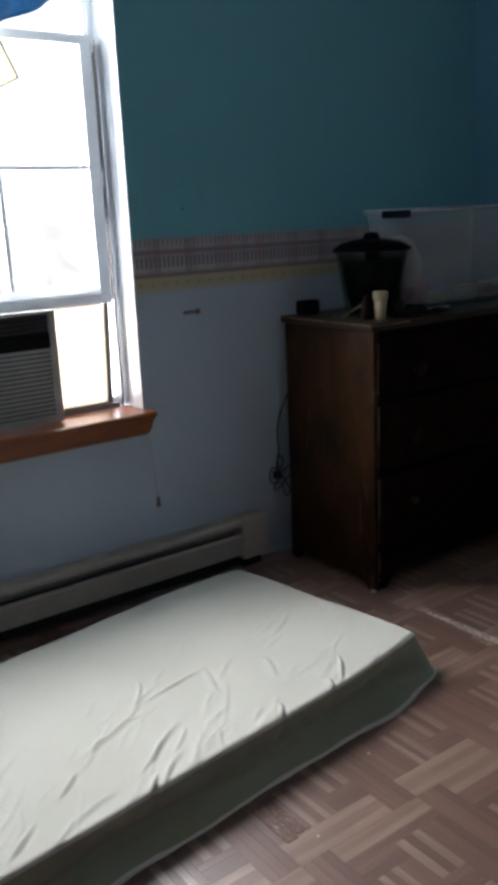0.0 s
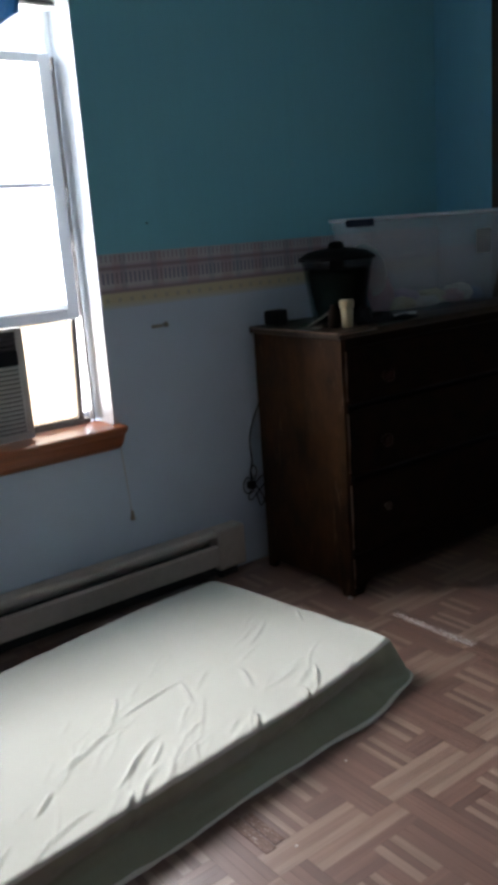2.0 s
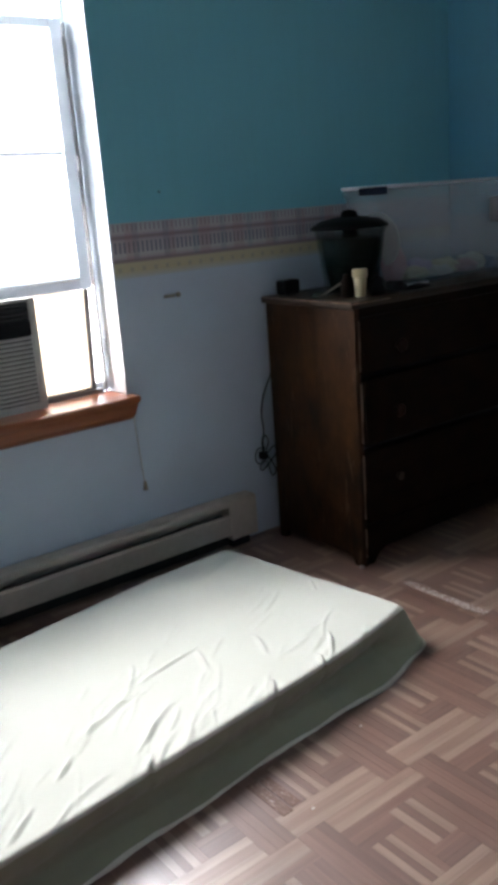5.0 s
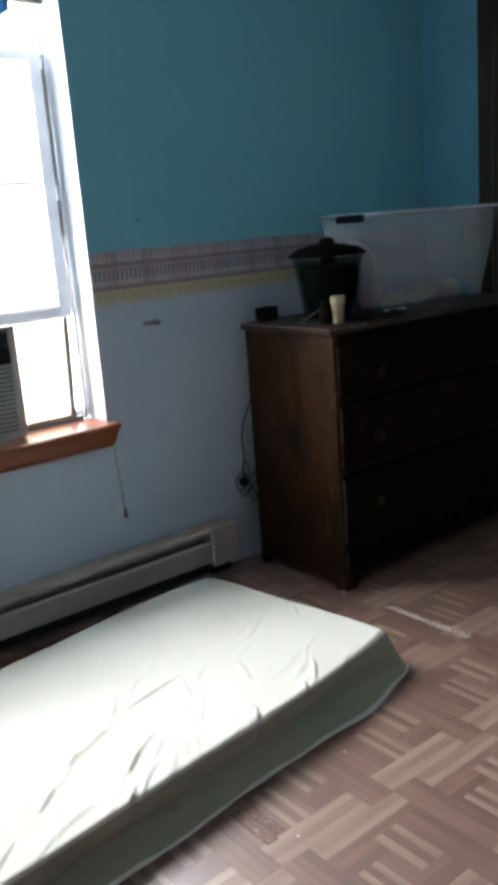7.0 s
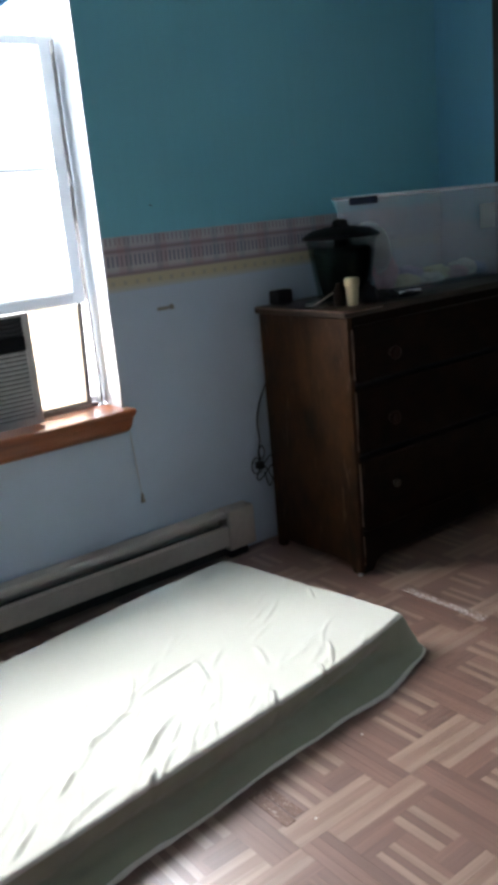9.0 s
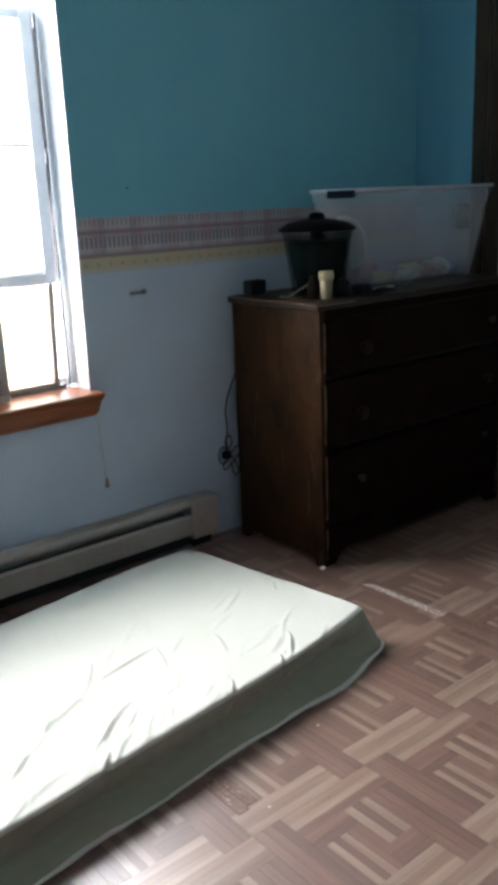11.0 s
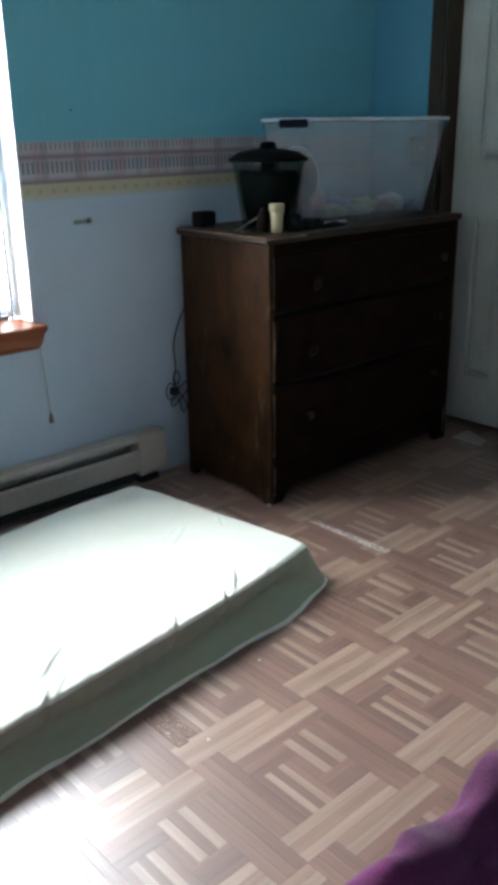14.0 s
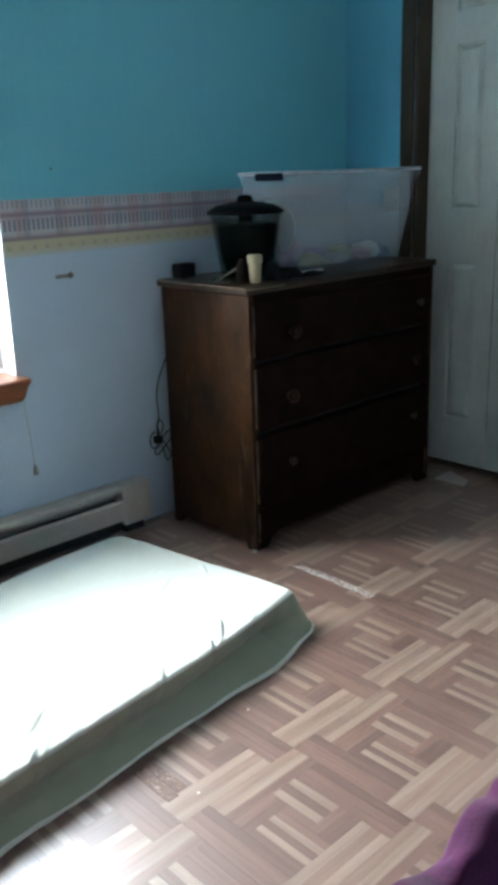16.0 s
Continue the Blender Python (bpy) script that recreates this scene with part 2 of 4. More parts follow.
def border_material():
    """Printed paper: red and blue plaid over a yellow band."""
    m, t, p = nodes_of("plaid_wallpaper_border")
    v = coords(t)
    sep = t.nodes.new("ShaderNodeSeparateXYZ")
    link(t, v, sep.inputs[0])
    h = t.nodes.new("ShaderNodeMapRange")
    h.inputs[1].default_value, h.inputs[2].default_value = 0.943, 1.105
    link(t, sep.outputs[2], h.inputs[0])
    cream, pink, grey = (0.537, 0.531, 0.531), (0.481, 0.419, 0.431), (0.450, 0.469, 0.500)
    red, yellow, yel2 = (0.310, 0.235, 0.250), (0.587, 0.531, 0.338), (0.537, 0.600, 0.625)
    base = ramp(t, h.outputs[0], (0.0, yel2), (0.13, yellow), (0.27, yellow), (0.31, red), (0.335, red), (0.37, pink), (0.43, cream),
                (0.68, pink), (0.735, red), (0.755, red), (0.79, pink), (0.86, cream), (1.0, grey))
    for e in t.nodes:
        if e.type == "VALTORGB":
            e.color_ramp.interpolation = "LINEAR"

    def ticks(freq, width, lo, hi):
        f = t.nodes.new("ShaderNodeMath")
        f.operation = "MULTIPLY"
        f.inputs[1].default_value = freq
        link(t, sep.outputs[0], f.inputs[0])
        fr = t.nodes.new("ShaderNodeMath")
        fr.operation = "FRACT"
        link(t, f.outputs[0], fr.inputs[0])
        g = t.nodes.new("ShaderNodeMath")
        g.operation = "LESS_THAN"
        g.inputs[1].default_value = width
        link(t, fr.outputs[0], g.inputs[0])
        a, b = t.nodes.new("ShaderNodeMath"), t.nodes.new("ShaderNodeMath")
        a.operation, b.operation = "GREATER_THAN", "LESS_THAN"
        a.inputs[1].default_value, b.inputs[1].default_value = lo, hi
        link(t, h.outputs[0], a.inputs[0])
        link(t, h.outputs[0], b.inputs[0])
        ab, abg = t.nodes.new("ShaderNodeMath"), t.nodes.new("ShaderNodeMath")
        ab.operation = abg.operation = "MULTIPLY"
        link(t, a.outputs[0], ab.inputs[0])
        link(t, b.outputs[0], ab.inputs[1])
        link(t, ab.outputs[0], abg.inputs[0])
        link(t, g.outputs[0], abg.inputs[1])
        return abg.outputs[0]

    c = mixed(t, ticks(64, 0.5, 0.46, 0.66), base, (0.235, 0.228, 0.290))
    c = mixed(t, ticks(64, 0.45, 0.85, 0.98), c, (0.362, 0.312, 0.338))
    c = mixed(t, ticks(24, 0.3, 0.12, 0.20), c, (0.463, 0.438, 0.325))
    c = mixed(t, mixed(t, 0.69, ticks(7.5, 0.32, 0.33, 0.99), (0, 0, 0)), c, (0.400, 0.205, 0.200))
    c = mixed(t, mixed(t, 0.74, ticks(9.3, 0.2, 0.33, 0.99), (0, 0, 0)), c, (0.150, 0.263, 0.325))
    link(t, c, p.inputs["Base Color"])
    p.inputs["Roughness"].default_value = 0.7
    bump(t, p, noise_tex(t, v, 200, 3), 0.1, 0.001)
    return m


M_BORDER = border_material()


def add_bloom(m, share):
    """Adds made-up translucency so thin white moulding glows like bloom from the window."""
    t = m.node_tree
    glow, mix = t.nodes.new("ShaderNodeBsdfTranslucent"), t.nodes.new("ShaderNodeMixShader")
    glow.inputs[0].default_value = (0.85, 0.92, 1.0, 1)
    mix.inputs[0].default_value = share
    link(t, t.nodes["Principled BSDF"].outputs[0], mix.inputs[1])
    link(t, glow.outputs[0], mix.inputs[2])
    link(t, mix.outputs[0], t.nodes["Material Output"].inputs[0])


add_bloom(M_VINYL, 0.06)


def clear_plastic(name, tint, body, gloss_rough=0.2, amount=0.5, uneven=0.1):
    """Cloudy see-through plastic: part clear, part milky, with a gloss over it."""
    m, t, p = nodes_of(name)
    p.inputs["Base Color"].default_value = (*body, 1)
    p.inputs["Roughness"].default_value = gloss_rough
    clear = t.nodes.new("ShaderNodeBsdfTransparent")
    clear.inputs[0].default_value = (*tint, 1)
    trans = t.nodes.new("ShaderNodeBsdfTranslucent")
    trans.inputs[0].default_value = (*body, 1)
    a, b = t.nodes.new("ShaderNodeMixShader"), t.nodes.new("ShaderNodeMixShader")
    n = noise_tex(t, coords(t), 9, 4)
    r = t.nodes.new("ShaderNodeMapRange")
    r.inputs[3].default_value, r.inputs[4].default_value = amount - uneven, amount + uneven
    link(t, n, r.inputs[0])
    a.inputs[0].default_value = 0.4
    link(t, p.outputs[0], a.inputs[1])
    link(t, trans.outputs[0], a.inputs[2])
    link(t, r.outputs[0], b.inputs[0])
    link(t, a.outputs[0], b.inputs[1])
    link(t, clear.outputs[0], b.inputs[2])
    link(t, b.outputs[0], t.nodes["Material Output"].inputs[0])
    return m


M_CARD = clear_plastic("pale_yellow_card", (0.95, 0.92, 0.75), (0.84, 0.80, 0.58), 0.6, 0.04)
# Whiter than the tub wall: bright edge highlights are put into this plastic
M_RIM = clear_plastic("highlight_milky_plastic", (0.9, 0.93, 0.95), (0.82, 0.86, 0.88), 0.15, 0.2)
M_TUB = clear_plastic("cloudy_clear_plastic", (0.93, 0.95, 0.96), (0.88, 0.89, 0.90), 0.16, 0.765, 0.02)
M_STICK = clear_plastic("faded_sticker", (0.9, 0.92, 0.92), (0.62, 0.66, 0.64), 0.5, 0.6)
M_SMOKE = clear_plastic("smoky_clear_plastic", (0.86, 0.90, 0.90), (0.02, 0.026, 0.026), 0.12, 0.88)
M_PLEAT = clear_plastic("cream_pleated_vinyl", (0.94, 0.88, 0.78), (0.66, 0.58, 0.46), 0.5, 0.10)
M_PANE = clear_plastic("window_glass", (0.97, 0.98, 0.98), (0.8, 0.85, 0.9), 0.05, 0.93)


# ---- mesh helpers ----
def finish(name, bm, mat, parent=None, label="", smooth=False):
    bmesh.ops.recalc_face_normals(bm, faces=bm.faces)
    me = bpy.data.meshes.new(name)
    bm.to_mesh(me)
    bm.free()
    me.materials.append(mat)
    if smooth:
        me.polygons.foreach_set("use_smooth", [True] * len(me.polygons))
    ob = new(name, me)
    if parent:
        ob.parent = parent
        ob.matrix_parent_inverse = parent.matrix_basis.inverted()
    if label:
        tagged(ob, label)
    return ob


def part(name, bm, mat, parent, label="", smooth=False):
    return finish(name, bm, mat, parent, label, smooth)


def empty(name, at, label, category, group="", kind=""):
    ob = new(name)
    ob.matrix_basis = Matrix.Translation(at)
    ob.empty_display_size = 0.05
    return tagged(ob, label, category, group, kind)


def box(x0, x1, y0, y1, z0, z1, edge=0.0, bm=None, seg=2):
    """A box between two corners, its edges rounded by edge."""
    own = bmesh.new()
    bmesh.ops.create_cube(own, size=1)
    for v in own.verts:
        v.co = Vector((x0 + (v.co.x + 0.5) * (x1 - x0), y0 + (v.co.y + 0.5) * (y1 - y0), z0 + (v.co.z + 0.5) * (z1 - z0)))
    if edge:
        bmesh.ops.bevel(own, geom=own.edges[:], offset=edge, segments=seg, affect="EDGES", profile=0.6)
    if bm is None:
        return own
    me = bpy.data.meshes.new("piece")
    own.to_mesh(me)
    own.free()
    bm.from_mesh(me)
    bpy.data.meshes.remove(me)
    return bm


def lathe(profile, centre, bm=None, n=40, sx=1.0, sy=1.0):
    """A turned shape from (radius, height) pairs."""
    bm = bm or bmesh.new()
    rings = []
    for r, z in profile:
        rings.append([bm.verts.new((centre[0] + sx * r * math.cos(2 * math.pi * i / n), centre[1] + sy * r * math.sin(2 * math.pi * i / n), centre[2] + z))
                      for i in range(n)])
    for a, b in zip(rings, rings[1:]):
        for i in range(n):
            bm.faces.new((a[i], a[(i + 1) % n], b[(i + 1) % n], b[i]))
    bm.faces.new(rings[0][::-1])
    bm.faces.new(rings[-1])
    return bm


def tube(points, radius, bm=None, n=8):
    """A round cord along points."""
    bm = bm or bmesh.new()
    pts = [Vector(p) for p in points]
    rings = []
    for i, p in enumerate(pts):
        d = (pts[min(i + 1, len(pts) - 1)] - pts[max(i - 1, 0)]).normalized()
        q = d.to_track_quat("Z", "Y")
        rings.append([bm.verts.new(p + q @ Vector((radius * math.cos(2 * math.pi * k / n), radius * math.sin(2 * math.pi * k / n), 0))) for k in range(n)])
    for a, b in zip(rings, rings[1:]):
        for k in range(n):
            bm.faces.new((a[k], a[(k + 1) % n], b[(k + 1) % n], b[k]))
    bm.faces.new(rings[0][::-1])
    bm.faces.new(rings[-1])
    return bm


def extrude_profile(profile, x0, x1, bm=None):
    """A moulding along x from a closed (y, z) outline."""
    bm = bm or bmesh.new()
    a = [bm.verts.new((x0, y, z)) for y, z in profile]
    b = [bm.verts.new((x1, y, z)) for y, z in profile]
    n = len(profile)
    for i in range(n):
        bm.faces.new((a[i], a[(i + 1) % n], b[(i + 1) % n], b[i]))
    bm.faces.new(a[::-1])
    bm.faces.new(b)
    return bm


def spline(points, steps=8):
    """Points smoothed into a rounded run."""
    pts = [Vector(p) for p in points]
    out = []
    for i in range(len(pts) - 1):
        p0, p1, p2, p3 = pts[max(i - 1, 0)], pts[i], pts[i + 1], pts[min(i + 2, len(pts) - 1)]
        for k in range(steps):
            s = k / steps
            out.append(0.5 * (2 * p1 + (p2 - p0) * s + (2 * p0 - 5 * p1 + 4 * p2 - p3) * s * s + (3 * p1 - p0 - 3 * p2 + p3) * s ** 3))
    out.append(pts[-1])
    return out


# ---- structure ----
floor = finish("floor", box(WEST - 0.1, EAST + 0.7, SOUTH - 0.1, NORTH + 0.2, -0.06, -0.006), M_BASE)
tagged(floor, "worn glossy parquet floor in red-brown and tan strips", "floor", kind="structure")

bm = box(WEST - 0.1, WIN_L, NORTH, NORTH + 0.2, 0, TOP)
box(WIN_R, EAST + 0.7, NORTH, NORTH + 0.2, 0, TOP, bm=bm)
box(WIN_L, WIN_R, NORTH, NORTH + 0.2, 0, WIN_B, bm=bm)
box(WIN_L, WIN_R, NORTH, NORTH + 0.2, WIN_T, TOP, bm=bm)
wall_north = tagged(finish("wall_north", bm, M_WALL), "teal painted wall over pale blue with a window", "wall", kind="structure")

OPEN_Y0, OPEN_Y1, OPEN_T = -0.29, 0.915, 2.04
bm = box(EAST, EAST + 0.11, OPEN_Y1, NORTH, 0, TOP)
box(EAST, EAST + 0.11, SOUTH, OPEN_Y0, 0, TOP, bm=bm)
box(EAST, EAST + 0.11, OPEN_Y0, OPEN_Y1, OPEN_T, TOP, bm=bm)
wall_east = tagged(finish("wall_east", bm, M_WALL_EAST), "blue painted closet wall", "wall", kind="structure")
tagged(finish("wall_west", box(WEST - 0.1, WEST, SOUTH, NORTH, 0, TOP), M_WALL_DIM), "unseen wall in blue darkened to cut bounce", "wall", kind="structure")
tagged(finish("wall_south", box(WEST - 0.1, EAST + 0.7, SOUTH - 0.1, SOUTH, 0, TOP), M_WALL_DIM), "unseen wall in blue darkened to cut bounce", "wall", kind="structure")
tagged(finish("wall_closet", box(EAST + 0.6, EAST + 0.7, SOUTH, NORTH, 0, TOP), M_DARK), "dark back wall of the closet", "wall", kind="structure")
tagged(finish("ceiling", box(WEST - 0.1, EAST + 0.7, SOUTH - 0.1, NORTH + 0.2, TOP, TOP + 0.1), M_CEIL), "plain grey-white ceiling", "ceiling", kind="structure")

trim = finish("trim_border", box(WIN_R + 0.002, EAST - 0.001, NORTH - 0.002, NORTH + 0.001, 0.943, 1.105), M_BORDER)
tagged(trim, "faded plaid wallpaper border with a yellow lower band", "wallpaper border", kind="structure")

# closet casing and jamb
casing = empty("trim_closet", (EAST, 0.945, 0), "dark brown wooden closet door casing", "door casing", kind="structure")
part("casing_upright", box(EAST - 0.012, EAST - 0.001, 0.917, 0.972, 0, 2.09, 0.003), M_TRIM, casing)
part("casing_upright", box(EAST - 0.012, EAST - 0.001, OPEN_Y0 - 0.055, OPEN_Y0, 0, 2.09, 0.003), M_TRIM, casing)
part("casing_head", box(EAST - 0.012, EAST - 0.001, OPEN_Y0 + 0.001, 0.916, 2.04, 2.09, 0.003), M_TRIM, casing)
part("jamb", box(EAST - 0.006, EAST + 0.108, 0.899, 0.914, 0, 2.036, 0.002), M_TRIM, casing)
part("jamb", box(EAST - 0.006, EAST + 0.108, OPEN_Y0 + 0.001, OPEN_Y0 + 0.014, 0, 2.036, 0.002), M_TRIM, casing)


def door_leaf(y1, width, x):
    """One leaf of the folding closet door with three raised panels, hinged edge at y1."""
    y0 = y1 - width
    leaf = empty("closet_door", (x, (y0 + y1) / 2, 0.02), "off-white panelled folding closet door leaf, closed", "closet door", "folding closet leaves")
    face, back, z0, z1 = x, x + 0.03, 0.032, 2.02
    stile = 0.108 if width > 0.2 else 0.06
    a, b = y0 + stile - 0.03, y1 - stile
    rails = [(z0, 0.215), (0.812, 1.005), (1.56, 1.665), (1.91, z1)]
    body = box(face, back, y0, a, z0, z1, 0.002)
    box(face, back, b, y1, z0, z1, 0.002, bm=body)
    for r0, r1 in rails:
        box(face, back, a - 0.001, b + 0.001, r0, r1, 0.001, bm=body)
    box(face + 0.012, back, a - 0.001, b + 0.001, z0, z1, bm=body)
    part("body", body, M_DOOR, leaf)
    for (p0, p1) in ((0.215, 0.812), (1.005, 1.56), (1.665, 1.91)):
        m = 0.016
        pan = bmesh.new()
        outer = [(face + 0.012, y, z) for y, z in ((a + 0.006, p0 + 0.006), (b - 0.006, p0 + 0.006), (b - 0.006, p1 - 0.006), (a + 0.006, p1 - 0.006))]
        inner = [(face + 0.001, y, z) for y, z in ((a + 0.006 + m, p0 + 0.006 + m), (b - 0.006 - m, p0 + 0.006 + m), (b - 0.006 - m, p1 - 0.006 - m), (a + 0.006 + m, p1 - 0.006 - m))]
        vo, vi = [pan.verts.new(c) for c in outer], [pan.verts.new(c) for c in inner]
        for i in range(4):
            pan.faces.new((vo[i], vo[(i + 1) % 4], vi[(i + 1) % 4], vi[i]))
        pan.faces.new(vi)
        part("panel", pan, M_DOOR, leaf)
    return leaf


LEAF = 0.296
for k in range(4):
    door_leaf(0.897 - k * (LEAF + 0.003), LEAF - (0.006 if k == 3 else 0), EAST + 0.065)

# ---- window ----
window = empty("window_1", (-0.655, NORTH + 0.1, WIN_B), "white double-hung window, lower sash raised over an air conditioner", "window", kind="structure")
bm = box(WIN_R - 0.004, WIN_R + 0.001, NORTH - 0.001, NORTH + 0.13, WIN_B + 0.02, WIN_T, 0.001)
part("reveal", bm, M_WHITE, window)
part("reveal", box(WIN_L - 0.001, WIN_L + 0.004, NORTH - 0.001, NORTH + 0.13, WIN_B + 0.02, WIN_T, 0.001), M_WHITE, window)
part("reveal", box(WIN_L + 0.005, WIN_R - 0.005, NORTH - 0.001, NORTH + 0.13, WIN_T - 0.004, WIN_T + 0.001, 0.001), M_WHITE, window)
# outer frame and sash track
fr = box(-0.203, WIN_R - 0.005, GLASS_Y + 0.020, GLASS_Y + 0.06, WIN_B + 0.02, WIN_T - 0.005, 0.003)
box(WIN_L + 0.005, -1.098, GLASS_Y + 0.012, GLASS_Y + 0.09, WIN_B + 0.02, WIN_T - 0.005, 0.003, bm=fr)
box(-1.098, -0.2032, GLASS_Y + 0.020, GLASS_Y + 0.06, WIN_T - 0.04, WIN_T - 0.005, 0.003, bm=fr)
box(-1.098, -0.2032, GLASS_Y + 0.020, GLASS_Y + 0.06, WIN_B + 0.02, WIN_B + 0.05, 0.003, bm=fr)
box(-0.2135, -0.2032, GLASS_Y + 0.024, GLASS_Y + 0.028, 0.93, WIN_T - 0.06, bm=fr)
part("window_frame", fr, M_VINYL, window)


def sash(name, y, z0, z1, bars):
    s = box(-0.252, -0.214, y, y + 0.02, z0, z1, 0.003)
    box(-1.096, -1.058, y, y + 0.02, z0, z1, 0.003, bm=s)
    box(-1.058, -0.252, y, y + 0.02, z0, z0 + 0.043, 0.004, bm=s)
    box(-1.058, -0.252, y, y + 0.02, z1 - 0.028, z1, 0.004, bm=s)
    ob = part(name, s, M_VINYL, window)
    for z in bars:
        part("muntin", box(-1.058, -0.252, y + 0.005, y + 0.016, z - 0.006, z + 0.006, 0.002), M_VINYL, ob)
    for x in (-0.520, -0.790):
        part("muntin", box(x - 0.006, x + 0.006, y + 0.006, y + 0.015, z0 + 0.043, z1 - 0.028, 0.002), M_VINYL, ob)
    pane = part("pane", box(-1.058, -0.252, y + 0.009, y + 0.012, z0 + 0.043, z1 - 0.028), M_PANE, ob)
    pane.visible_shadow = False
    return ob


sash("lower_sash", GLASS_Y - 0.018, 0.922, 1.668, (1.312,))
sash("upper_sash", GLASS_Y + 0.032, 1.16, WIN_T - 0.045, ())
# lift lip on the raised sash
part("sash_lip", extrude_profile([(GLASS_Y - 0.032, 0.957), (GLASS_Y - 0.018, 0.972), (GLASS_Y - 0.018, 0.950)], -1.05, -0.255), M_VINYL, window)
# dark lines put in for the shade of the balance groove beside the stile
for zz in ((0.93, 1.26), (1.30, 1.62)):
    part("balance_cord", tube([(-0.2125, GLASS_Y - 0.0195, zz[0]), (-0.2125, GLASS_Y - 0.0195, zz[1])], 0.0022), M_DARK, window)
part("jamb_track", box(-0.2035, -0.1975, GLASS_Y - 0.010, GLASS_Y + 0.012, 0.5985, 1.66, 0.001), M_GREY_METAL, window, "grey metal sash track")

# sill: moulded oak stool
sill = empty("window_sill", (-0.655, NORTH, 0.56), "varnished orange-brown oak window sill with moulded nose", "window sill", kind="structure")
prof = [(NORTH - 0.001, 0.598), (1.193, 0.598), (1.186, 0.595), (1.184, 0.588), (1.185, 0.578), (1.188, 0.574),
        (1.189, 0.560), (1.191, 0.546), (1.197, 0.534), (1.208, 0.527), (NORTH - 0.001, 0.524)]
part("stool", box(WIN_L + 0.006, WIN_R - 0.006, NORTH - 0.0005, NORTH + 0.10, 0.5785, 0.598), M_SILL, sill)
bm = extrude_profile(prof, -1.185, -0.166)
for v in bm.verts:
    drop = max(0.0, 0.586 - v.co.z)
    v.co.x += (1 if v.co.x < -0.6 else -1) * (0.55 * drop + 0.004 * math.sin(drop * 100))
part("nose", bm, M_SILL, sill)

# ---- air conditioner ----
ac = empty("air_conditioner", (-0.66, 1.30, 0.6), "grey window air conditioner with louvred grille and dark control band", "air conditioner")
AX0, AX1, AY, AZ0, AZ1 = -0.89, -0.430, 1.262, 0.604, 0.925
body = box(AX0, AX1, AY + 0.012, AY + 0.35, AZ0, AZ1, 0.006)
part("body", body, M_AC, ac)
bezel = box(AX0, AX1, AY, AY + 0.0115, AZ0, AZ0 + 0.022, 0.003)
box(AX0, AX0 + 0.018, AY, AY + 0.0115, AZ0 + 0.022, AZ1, 0.003, bm=bezel)
box(AX1 - 0.022, AX1, AY, AY + 0.0115, AZ0 + 0.022, AZ1, 0.003, bm=bezel)
box(AX0 + 0.018, AX1 - 0.022, AY, AY + 0.0115, AZ1 - 0.01, AZ1, 0.002, bm=bezel)
part("bezel", bezel, M_AC, ac)
part("control_band", box(AX0 + 0.018, AX1 - 0.022, AY - 0.001, AY + 0.011, 0.822, 0.862, 0.002), M_BLACK, ac, "dark glossy control band")
part("grille_back", box(AX0 + 0.018, AX1 - 0.022, AY + 0.008, AY + 0.0118, AZ0 + 0.022, AZ1 - 0.01), M_DARK, ac)
for i in range(15):
    z = AZ0 + 0.026 + i * 0.0128
    part("louvre", extrude_profile([(AY, z), (AY + 0.002, z + 0.007), (AY + 0.0075, z + 0.0085), (AY + 0.0075, z + 0.001)], AX0 + 0.019, AX1 - 0.023), M_AC, ac)
for i in range(4):
    z = 0.868 + i * 0.0125
    part("vent_slat", extrude_profile([(AY, z), (AY + 0.001, z + 0.004), (AY + 0.0075, z + 0.0085), (AY + 0.0075, z + 0.003)], AX0 + 0.019, AX1 - 0.023), M_VENT, ac)

# pleated filler panel beside it
panel = empty("filler_panel", (-0.34, GLASS_Y, 0.6), "cream pleated vinyl filler panel in a grey frame", "filler panel")
bm = bmesh.new()
N_PLEAT = 26
for k in range(N_PLEAT + 1):
    x = -0.436 + k * (0.186 / N_PLEAT)
    y = GLASS_Y + (0.006 if k % 2 else -0.002)
    bm.verts.new((x, y, 0.617)), bm.verts.new((x + 0.012 * k / N_PLEAT, y, 0.916))
bm.verts.ensure_lookup_table()
for k in range(N_PLEAT):
    bm.faces.new((bm.verts[2 * k], bm.verts[2 * k + 2], bm.verts[2 * k + 3], bm.verts[2 * k + 1]))
bmesh.ops.solidify(bm, geom=bm.faces[:], thickness=0.0008)
part("pleats", bm, M_PLEAT, panel)
bm = box(-0.250, -0.234, GLASS_Y - 0.008, GLASS_Y + 0.008, 0.613, 0.921, 0.002)
for v in bm.verts:
    v.co.x += 0.012 * (v.co.z - 0.613) / 0.308
box(-0.437, -0.2495, GLASS_Y - 0.006, GLASS_Y + 0.007, 0.613, 0.619, 0.001, bm=bm)
part("panel_frame", bm, M_GREY_METAL, panel)
part("bottom_track", box(-0.437, -0.213, GLASS_Y - 0.012, GLASS_Y + 0.012, 0.599, 0.6125, 0.002), M_GREY_METAL, panel)

# ---- raised blind, curtain and card at the window's head ----
blind = empty("window_blind", (-0.655, 1.29, 1.8), "grey slatted blind raised to the window head", "blind")
part("head_rail", box(-1.11, -0.20, 1.27, 1.31, 1.855, 1.89, 0.003), M_AC, blind)
for i in range(9):
    part("slat", box(-1.10, -0.205, 1.268, 1.312, 1.775 + i * 0.0085, 1.779 + i * 0.0085, 0.001), M_STEEL if i % 2 else M_AC, blind)

